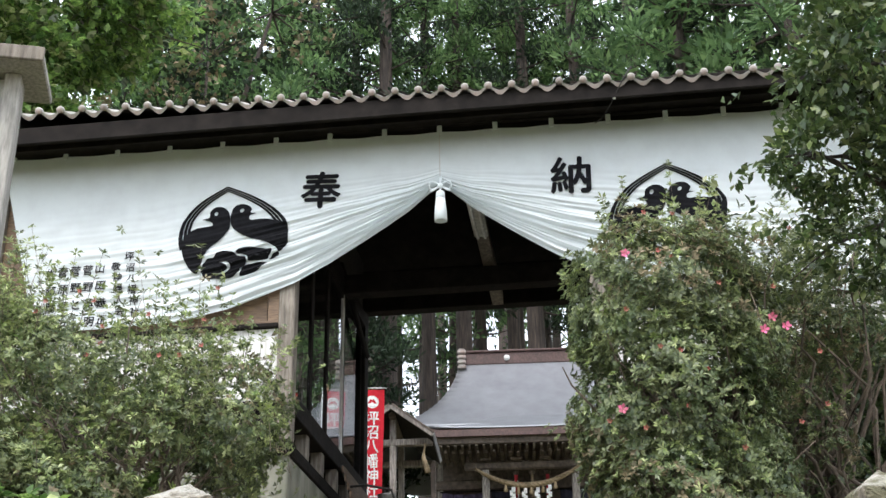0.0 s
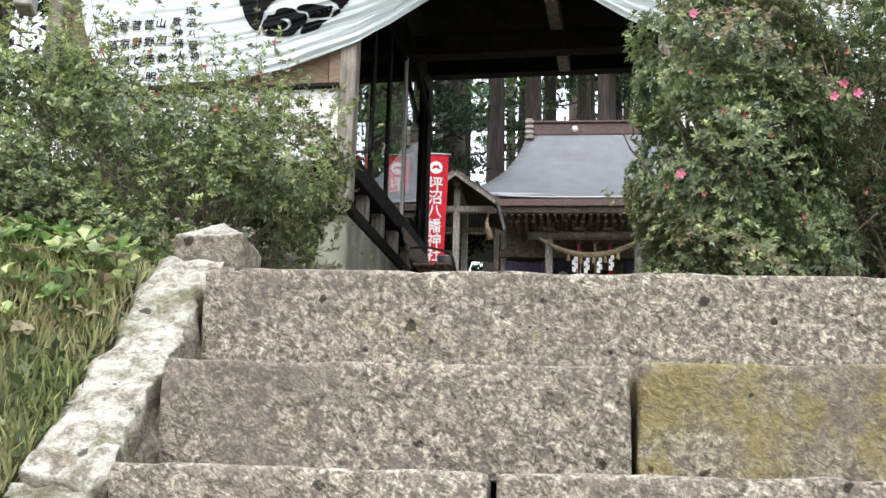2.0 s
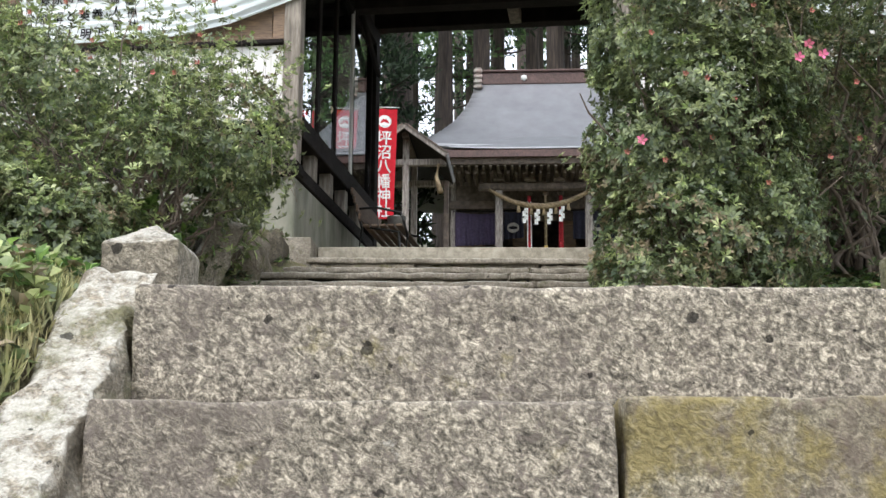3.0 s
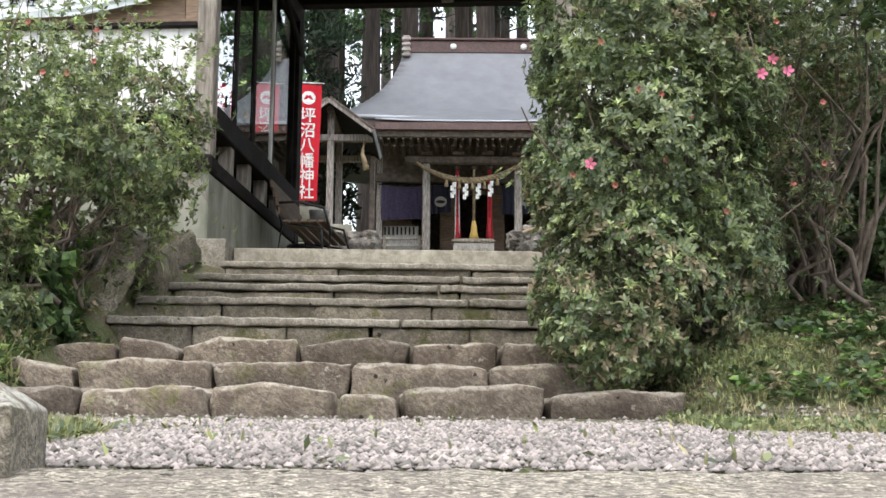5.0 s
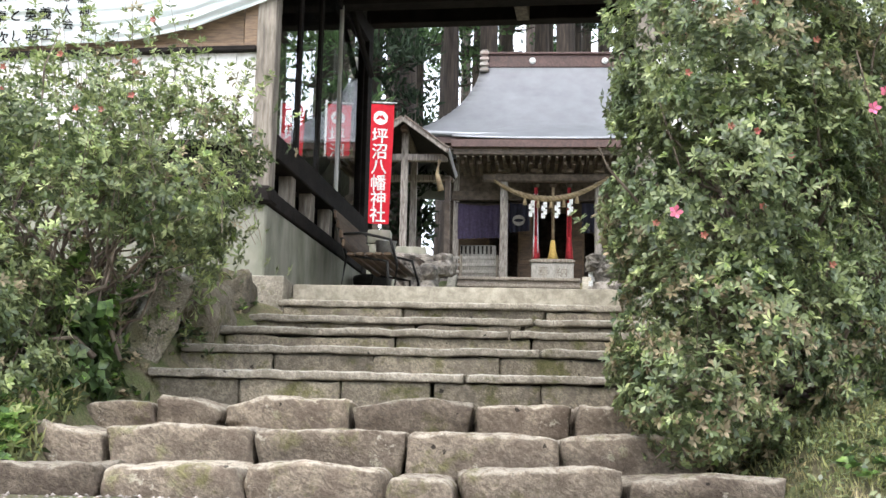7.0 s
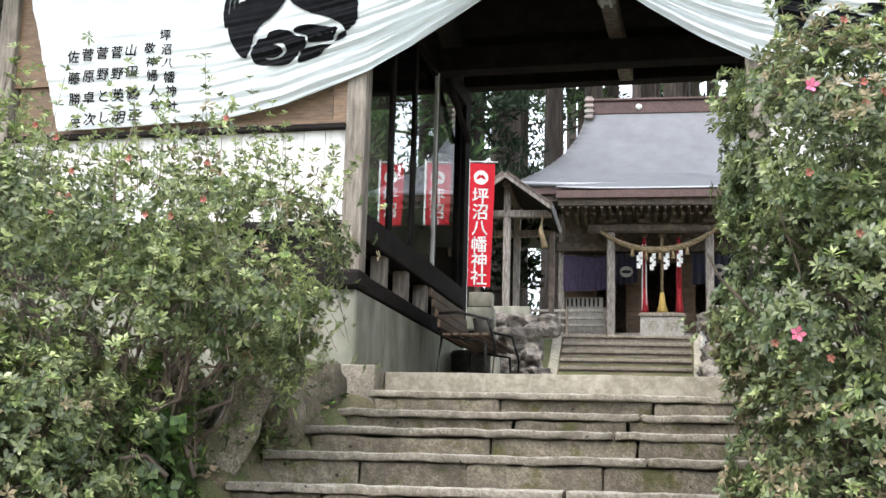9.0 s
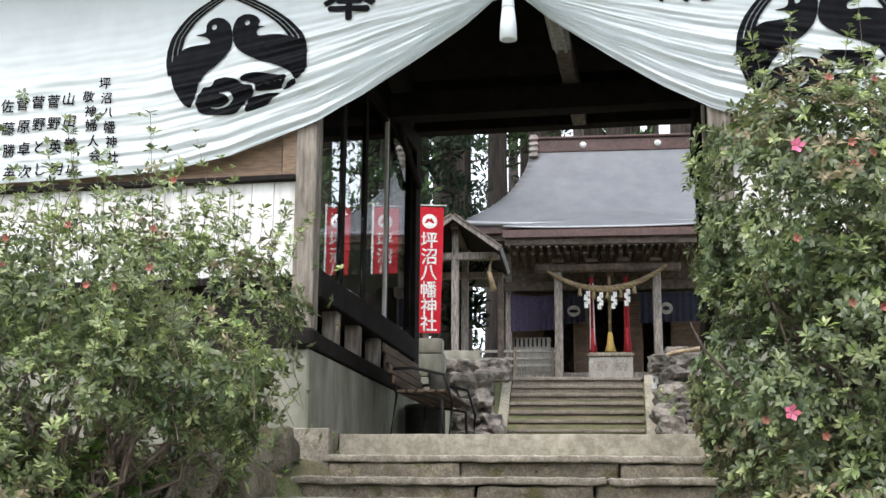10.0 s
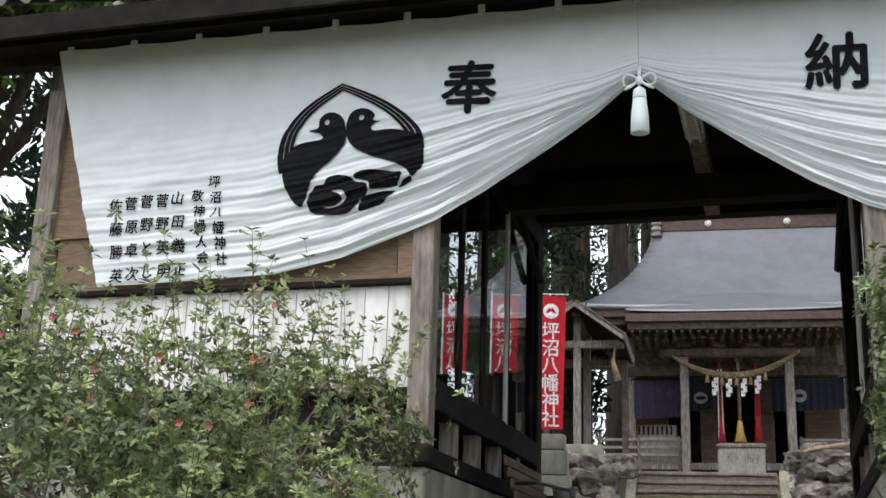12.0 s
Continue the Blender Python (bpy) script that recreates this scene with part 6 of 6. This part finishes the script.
shrub("azalea_bush", "tall clipped azalea bush with dull green leaves and spent pink flowers", "bush", (1.75, 8.3, 0.75), RIGHT_BLOBS, 21, per_m2=1250, leaf=(0.046, 0.0085), mix=(0.50, 0.21, 0.29), stem_count=90, r0=0.02, depth=0.3, rosette=7, face=0.82, thin=-0.45, fill=2200)
# besides young shoots, the large share of pale leaves paints glossy highlights
shrub("azalea_bush", "loose azalea bush with pale young shoots below the gate", "bush", (-2.3, 8.5, 0.9), LEFT_BLOBS, 22, per_m2=1050, leaf=(0.05, 0.009), mix=(0.42, 0.44, 0.14), stem_count=130, sprigs=420, depth=0.4, rosette=7, thin=0.0, reach=0.5, fill=700)
shrub("azalea_bush", "open straggling azalea with bare twisted branches by the gate wall", "bush", (2.75, 8.9, 0.95), LOOSE_BLOBS, 26, per_m2=800, leaf=(0.046, 0.0085), mix=(0.6, 0.12, 0.28), stem_count=55, sprigs=70, r0=0.024, depth=0.4, rosette=7, thin=-0.1, fill=900)
shrub("azalea_bush", "low dense azalea bush beside the steps", "bush", (-2.7, 7.8, 0.5), LOW_BLOBS, 23, per_m2=900, leaf=(0.05, 0.010), mix=(0.68, 0.26, 0.06), stem_count=40, rosette=7, depth=0.3, fill=2500)
shrub("evergreen_bush", "dark green bush in the shade below the gate wall", "bush", (3.6, 9.8, 1.2), BACK_BLOBS, 27, per_m2=420, leaf=(0.07, 0.016), mats=("camellia", "azalea", "azalea"), mix=(0.6, 0.3, 0.1), stem_count=26, sprigs=30, rosette=6, depth=0.3)
shrub("leafy_herb", "patch of broad green weeds growing beside the steps", "plant", (-2.25, 8.75, 0.5), [(-2.12, 8.7, 0.86, 0.2, 0.2, 0.28), (-2.35, 8.5, 0.8, 0.32, 0.25, 0.34), (-2.02, 8.62, 0.72, 0.16, 0.14, 0.16), (-2.25, 8.95, 1.12, 0.25, 0.2, 0.22), (-2.15, 8.3, 0.85, 0.28, 0.2, 0.3), (-2.1, 8.45, 1.08, 0.2, 0.16, 0.2)], 24,
      per_m2=620, leaf=(0.075, 0.03), mats=("camellia", "broad", "azalea"), mix=(0.45, 0.4, 0.15), stem_count=40, sprigs=30, rosette=4, depth=0.3, r0=0.005, reach=0.2, fill=2500)
shrub("bamboo_grass", "tuft of slender pale green bamboo grass", "plant", (-1.78, 9.5, 1.2), [(-1.72, 9.45, 1.42, 0.17, 0.15, 0.16)], 25,
      per_m2=420, leaf=(0.11, 0.011), mats=("azalea_tip", "azalea_tip", "azalea"), mix=(0.6, 0.25, 0.15), stem_count=16, sprigs=16, rosette=4, depth=0.3, r0=0.004, reach=0.2)
flowers("azalea_flower", "open pink azalea flower on the clipped bush", [(1.03, 7.12, 1.52), (2.02, 7.2, 2.12), (1.96, 7.2, 2.04), (2.1, 7.2, 2.06), (1.15, 7.3, 2.62)], 61, "petal", 0.034)
rngf = random.Random(62)
flowers("spent_flower", "withered pale pink azalea flower", [(rngf.uniform(0.95, 2.4), 7.28 + rngf.uniform(-0.05, 0.12), rngf.uniform(1.3, 3.1)) for k in range(20)], 63, "petal_faded", 0.02)
flowers("spent_flower", "withered pale pink azalea flower", [(rngf.uniform(-2.9, -1.6), 7.7 + rngf.uniform(-0.05, 0.2), rngf.uniform(2.1, 2.7)) for k in range(14)], 64, "petal_faded", 0.02)


def tree(name, label, base, fork, blobs, seed, r, per_m2, leaf, mats, mix, twigs=4):
    """A tree: tapered trunk to a fork, limbs to every part of the crown, twigs, and many small leaves."""
    rng = np.random.default_rng(seed)
    t = thing(name, label, "tree")
    base, fork = np.array(base, float), np.array(fork, float)
    mid = (base + fork) / 2 + rng.normal(0, 0.1, 3)
    part("trunk", tube([tuple(base - (0, 0, 0.3)), tuple(mid), tuple(fork)], [r * 1.2, r * 0.9, r * 0.7], 10), "bark", t)
    for c in blobs:
        c, q = np.array(c[:3]), np.array(c[3:])
        m = (fork + c) / 2 + rng.normal(0, 0.15, 3)
        part("limb", tube([tuple(fork), tuple(m), tuple(c)], [r * 0.5, r * 0.35, r * 0.18], 7), "bark", t)
        for k in range(twigs):
            e = c + rng.normal(0, 0.6, 3) * q
            part("twig", tube([tuple(c), tuple((c + e) / 2 + rng.normal(0, 0.05, 3)), tuple(e)], [r * 0.16, r * 0.1, r * 0.04], 5), "bark", t)
    P, D = blob_points(rng, blobs, per_m2, 0.45, 0.2)
    gap = np.sin(P[:, 0] * 3.1 + seed) + np.sin(P[:, 2] * 3.7 + P[:, 1] * 2) + rng.normal(0, 0.4, len(P))
    P, D = P[gap > -0.75], D[gap > -0.75]
    kind = np.repeat(rng.choice(len(mats), len(P), p=mix), 5)
    V, F = leaf_arrays(rng, np.repeat(P, 5, 0) + rng.normal(0, leaf[0] * 0.5, (len(P) * 5, 3)), np.repeat(D, 5, 0) + (0, 0, 0.1), leaf[0], leaf[1], 0.8)
    soup("crown", V, F, list(mats), kind, parent=t)


tree("broadleaf_tree", "overhanging broadleaf tree with glossy green leaves", (4.6, 7.6, 0.5), (4.0, 7.2, 2.6),
     [(2.75, 6.6, 3.6, 0.6, 0.7, 0.3), (3.2, 6.5, 4.05, 0.9, 0.8, 0.5), (3.6, 6.8, 3.3, 0.9, 0.8, 0.5), (2.35, 6.9, 3.12, 0.3, 0.4, 0.12), (4.2, 6.6, 4.5, 1.1, 0.9, 0.8), (3.3, 6.6, 4.75, 0.8, 0.8, 0.4), (2.85, 7.2, 2.75, 0.5, 0.4, 0.4), (3.5, 7.2, 2.5, 0.6, 0.5, 0.45), (2.6, 7.1, 3.2, 0.4, 0.4, 0.3)],
     31, 0.09, 420, (0.075, 0.02), ("camellia", "azalea_tip", "azalea"), (0.72, 0.08, 0.2))
tree("broadleaf_tree", "broadleaf tree with bright green leaves beside the gate roof", (-9.6, 17, 1.7), (-8.6, 16.5, 6.0),
     [(-7.5, 15, 9.6, 1.7, 1.6, 1.5), (-5.6, 16, 11.0, 1.3, 1.4, 1.1), (-8.5, 14, 8.0, 1.5, 1.6, 1.5), (-6.6, 15, 8.6, 1.0, 1.0, 0.9), (-7.0, 16, 12.0, 1.8, 1.6, 1.4), (-9.0, 15, 11, 1.6, 1.5, 1.6)],
     32, 0.2, 150, (0.17, 0.06), ("broad", "azalea_tip", "azalea"), (0.75, 0.15, 0.10))
tree("maple_tree", "thin tree with dark limbs and sparse reddish leaves", (-4.6, 20.5, 1.7), (-4.4, 20.2, 8.0),
     [(-4.6, 20, 12.6, 1.3, 1.2, 1.1), (-3.4, 20, 13.6, 1.1, 1.0, 1.0), (-5.4, 20, 11.3, 1.0, 1.0, 0.8)],
     78, 0.16, 45, (0.14, 0.055), ("cedar_dark", "azalea_dry", "cedar"), (0.5, 0.25, 0.25), 9)


def cedar(x, y, z0, tall, r, first, seed, material="cedar", dense=1.0, wide=2.6):
    """A cedar: tapered trunk, drooping limbs, and sprays of needles in many clumps."""
    rng = np.random.default_rng(seed)
    t = thing("cedar_tree", "tall straight cedar with reddish-brown bark and clumped dark green foliage", "tree", group="cedars behind the shrine")
    lean = rng.normal(0, 0.006, 2)
    pts = [(x + lean[0] * h, y + lean[1] * h, z0 - 0.3 + h) for h in np.linspace(0, tall, 9)]
    part("trunk", tube(pts, [r * (1.25 if i == 0 else 1) * (1 - 0.85 * i / 8) for i in range(9)], 12), "bark", t)
    clumps, limbs = [], bmesh.new()
    n = int((tall - first) * 3.2 * dense)
    for k in range(n):
        h = first + (tall - first) * (k + rng.uniform(0, 1)) / n
        f = (h - first) / (tall - first)
        reach = wide * (1 - 0.85 * f ** 2) * rng.uniform(0.55, 1.1) * (0.75 + 0.25 * min(1, f * 6))
        a = k * 2.4 + rng.uniform(-0.5, 0.5)
        o = np.array((x + lean[0] * h, y + lean[1] * h, z0 + h))
        tip = o + (reach * math.cos(a), reach * math.sin(a), reach * rng.uniform(-0.15, 0.25))
        bm = tube([tuple(o), tuple((o + tip) / 2 + (0, 0, -0.08)), tuple(tip)], [0.05, 0.035, 0.012], 4, closed=False)
        me = bpy.data.meshes.new("t")
        bm.to_mesh(me)
        bm.free()
        limbs.from_mesh(me)
        bpy.data.meshes.remove(me)
        for q in (0.45, 0.7, 0.9, 1.05):
            clumps.append((*(o + (tip - o) * q + rng.normal(0, 0.16, 3)), rng.uniform(0.4, 0.72)))
    tagged(part("branchwork", limbs, "bark", t), kind="stuff")
    C = np.array(clumps)
    per = 46
    d = rng.normal(0, 1, (len(C), per, 3))
    d /= np.linalg.norm(d, axis=2)[..., None]
    d[..., 2] = np.where(d[..., 2] < -0.3, -d[..., 2], d[..., 2])
    P = (C[:, None, :3] + d * C[:, None, 3:4] * rng.uniform(0.35, 1.0, (len(C), per, 1)) * (1, 1, 0.7)).reshape(-1, 3)
    V, F = leaf_arrays(rng, P, d.reshape(-1, 3) + (0, 0, 0.3), 0.27, 0.05, 0.45)
    soup("crown", V, F, [material], parent=t)


def build_woods():
    rng = np.random.default_rng(4)
    # those that can be made out behind the hall
    near = [(-1.95, 36, 0.42), (-3.2, 38, 0.34), (-0.95, 43, 0.42), (-4.6, 35, 0.4), (1.15, 46, 0.38), (2.6, 44, 0.36), (3.9, 48, 0.4), (-6.5, 40, 0.4), (5.6, 42, 0.42), (0.1, 50, 0.4), (-2.5, 52, 0.42), (7.5, 37, 0.42), (-8.5, 33, 0.42), (4.9, 55, 0.4), (-5.2, 48, 0.38), (9.0, 46, 0.4), (10.5, 34, 0.4), (-10.5, 42, 0.4), (2.9, 38.5, 0.4), (4.7, 37, 0.42), (0.5, 40, 0.4), (6.4, 35.5, 0.4)]
    for i, (x, y, r) in enumerate(near):
        z0 = float(height(x, y))
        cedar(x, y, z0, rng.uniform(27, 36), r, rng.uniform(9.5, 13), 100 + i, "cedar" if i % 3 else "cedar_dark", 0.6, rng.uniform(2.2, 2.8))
    # a younger fuller row whose tops show above the gate roof
    for i, (x, y, tall) in enumerate([(0.5, 26.5, 15.5), (3.2, 31, 20), (-2.2, 30, 17.5), (5.5, 24, 16), (7.5, 22, 17), (-6.5, 27, 15)]):
        if i in (0, 1, 2):
            x, y = [(-7.0, 31), (7.4, 33), (-4.9, 33)][i]
        cedar(x, y, float(height(x, y)), tall + 2, 0.3, 6.5, 300 + i, "cedar", 1.3, 2.7)
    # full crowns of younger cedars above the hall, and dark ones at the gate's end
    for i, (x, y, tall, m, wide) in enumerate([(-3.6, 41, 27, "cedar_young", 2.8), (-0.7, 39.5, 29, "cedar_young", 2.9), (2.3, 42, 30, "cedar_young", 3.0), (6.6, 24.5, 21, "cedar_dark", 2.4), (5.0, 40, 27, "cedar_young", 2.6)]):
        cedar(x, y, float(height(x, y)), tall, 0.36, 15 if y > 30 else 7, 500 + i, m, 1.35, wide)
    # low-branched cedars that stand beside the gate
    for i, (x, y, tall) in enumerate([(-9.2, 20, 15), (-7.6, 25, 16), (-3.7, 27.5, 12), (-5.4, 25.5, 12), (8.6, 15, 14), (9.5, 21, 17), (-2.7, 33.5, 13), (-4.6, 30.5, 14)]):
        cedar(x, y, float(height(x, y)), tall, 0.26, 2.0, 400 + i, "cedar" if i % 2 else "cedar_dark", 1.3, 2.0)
    # dark undergrowth and far trunks that close the wood
    n = 1250
    x, y = rng.uniform(-26, 26, n), rng.uniform(56, 80, n)
    P = np.stack([x, y, height(x, y) + rng.uniform(0, 1, n) ** 1.3 * 17], 1)
    P = np.repeat(P, 46, 0) + rng.normal(0, 0.62, (n * 46, 3))
    V, F = leaf_arrays(rng, P, rng.normal(0, 1, P.shape), 0.45, 0.09, 0.5)
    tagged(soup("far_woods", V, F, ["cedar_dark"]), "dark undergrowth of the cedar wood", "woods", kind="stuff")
    for i in range(26):
        xx, yy = -22 + i * 1.75 + rng.uniform(-0.6, 0.6), rng.uniform(54, 70)
        z0 = float(height(xx, yy))
        t = thing("distant_cedar", "distant straight cedar trunk in shade", "tree", group="far cedars")
        part("trunk", tube([(xx, yy, z0 - 0.3), (xx + rng.normal(0, 0.1), yy, z0 + 26)], [0.42, 0.2], 9), "bark", t)


build_woods()


def grass_patch(name, label, region, n, seed, length=0.09, width=0.005, avoid=None, leafy=0.0, gaps=-0.3):
    rng = np.random.default_rng(seed)
    x0, x1, y0, y1 = region
    x, y = rng.uniform(x0, x1, n), rng.uniform(y0, y1, n)
    k = np.sin(x * 3.1 + seed) * np.sin(y * 2.7) + rng.normal(0, 0.6, n) > gaps
    if avoid is not None:
        k &= ~avoid(x, y)
    x, y = x[k], y[k]
    P = np.stack([x, y, height(x, y) - 0.005], 1)
    V, F = leaf_arrays(rng, P, np.tile((0, 0, 1.0), (len(P), 1)), length, width, 0.45)
    mi = None
    mats = ["grass"]
    if leafy:
        q = int(len(P) * leafy)
        V2, F2 = leaf_arrays(rng, P[:q] + (0, 0, 0.03), rng.normal(0, 1, (q, 3)) * (1, 1, 0.3) + (0, 0, 0.2), length * 0.7, length * 0.2, 0.5)
        F = np.concatenate([F, F2 + len(V)])
        V = np.concatenate([V, V2])
        mi = np.concatenate([np.zeros(len(P)), np.ones(q)])
        mats = ["grass", "azalea"]
    tagged(soup(name, V, F, mats, mi), label, "grass", kind="stuff")


grass_patch("grass", "mixed green and dry grass on the bank", (-2.4, -0.86, 0.9, 3.6), 60000, 51, 0.075, 0.003, leafy=0.12)


def build_bank_weeds(name, label, region, n, seed, size, mats=("broad", "azalea_tip", "azalea_dry"), mix=(0.5, 0.3, 0.2)):
    """Low broad-leaved weeds in loose whorls."""
    rng = np.random.default_rng(seed)
    x, y = rng.uniform(region[0], region[1], n), rng.uniform(region[2], region[3], n)
    k = np.sin(x * 4.3 + seed) + np.sin(y * 5.1 + x * 2) + rng.normal(0, 0.7, n) > 0.1
    x, y = x[k], y[k]
    P = np.stack([x, y, height(x, y) + rng.uniform(0.015, 0.085, len(x))], 1)
    V, F = whorls(rng, P, np.tile((0, -0.25, 1.0), (len(P), 1)), 5, size, size * 0.33)
    kind = np.repeat(rng.choice(3, len(P), p=mix), 5)
    tagged(soup(name, V, F, list(mats), kind), label, "plant", kind="stuff")


grass_patch("grass", "short dry and green grass close to the kerb", (-1.6, -0.84, 0.9, 3.5), 26000, 57, 0.06, 0.0032, leafy=0.1, gaps=-3.0)
build_bank_weeds("weeds", "broad-leaved green and yellowing weeds on the bank", (-2.3, -0.86, 0.9, 3.7), 5200, 71, 0.045)
# mostly the dark leaf material here, painting in the shade on this bank
build_bank_weeds("weeds", "low green weeds, the shade of the azalea put into their leaf colour", (1.7, 5.0, 6.9, 10.5), 7000, 72, 0.05, ("camellia", "broad", "azalea_dry"), (0.62, 0.23, 0.15))
build_bank_weeds("weeds", "small weeds and moss among the rocks beside the steps", (-2.3, -1.5, 8.3, 10.9), 1500, 74, 0.04, ("camellia", "broad", "azalea_dry"), (0.5, 0.25, 0.25))
build_bank_weeds("weeds", "low green weeds below the loose azalea", (-4.2, -2.0, 7.0, 9.5), 4000, 73, 0.06, mix=(0.75, 0.2, 0.05))
grass_patch("grass", "thin grass at the foot of the azalea", (1.3, 5.0, 5.6, 8.8), 42000, 52, 0.055, 0.0035, leafy=0.45)
grass_patch("grass", "grass and weeds beside the steps", (-4.5, -1.95, 5.2, 9.0), 24000, 53, 0.11, 0.008, leafy=0.6)
grass_patch("weeds", "sparse weeds growing through the gravel", (-1.9, 2.6, 3.3, 6.5), 260, 54, 0.05, 0.007, leafy=0.6)
grass_patch("grass", "grass at the head of the lower stairs", (-2.8, -0.9, 3.4, 5.2), 24000, 55, 0.07, 0.003, leafy=0.3)
grass_patch("grass", "rough grass beside the lower stairs", (1.6, 4.5, 0.9, 5.0), 12000, 56, 0.09, 0.006, leafy=0.3)


def build_side_rocks():
    for i, (x, y, z, rx, ry, rz, m) in enumerate([(-1.74, 10.25, 1.42, 0.15, 0.25, 0.2, "riser"), (-1.72, 9.85, 1.28, 0.13, 0.18, 0.17, "riser"), (-1.68, 10.75, 1.58, 0.14, 0.2, 0.18, "riser"), (-2.15, 8.9, 0.95, 0.16, 0.2, 0.16, "rock")]):
        o = part("side_rock", boulder(x, y, z, rx, ry, rz, seed=80 + i, amp=0.2, square=0.6), m)
        tagged(o, "rough lichen-flecked rock beside the steps", "rock", group="rocks beside the steps")


build_side_rocks()


def build_leaning_stone():
    bm = rough_block(-0.13, 0.13, -0.2, 0.2, -0.35, 0.4, amp=0.03, cell=0.045, seed=83, round_=0.035, freq=5)
    bmesh.ops.transform(bm, matrix=pose(-1.9, 9.2, 1.12, -12, 24, 20), verts=bm.verts)
    for v in bm.verts:
        v.co += noise.noise_vector(v.co * 20) * 0.008
    tagged(part("leaning_stone", bm, "lichen"), "lichen-flecked slab of stone leaning beside the steps", "rock")


build_leaning_stone()
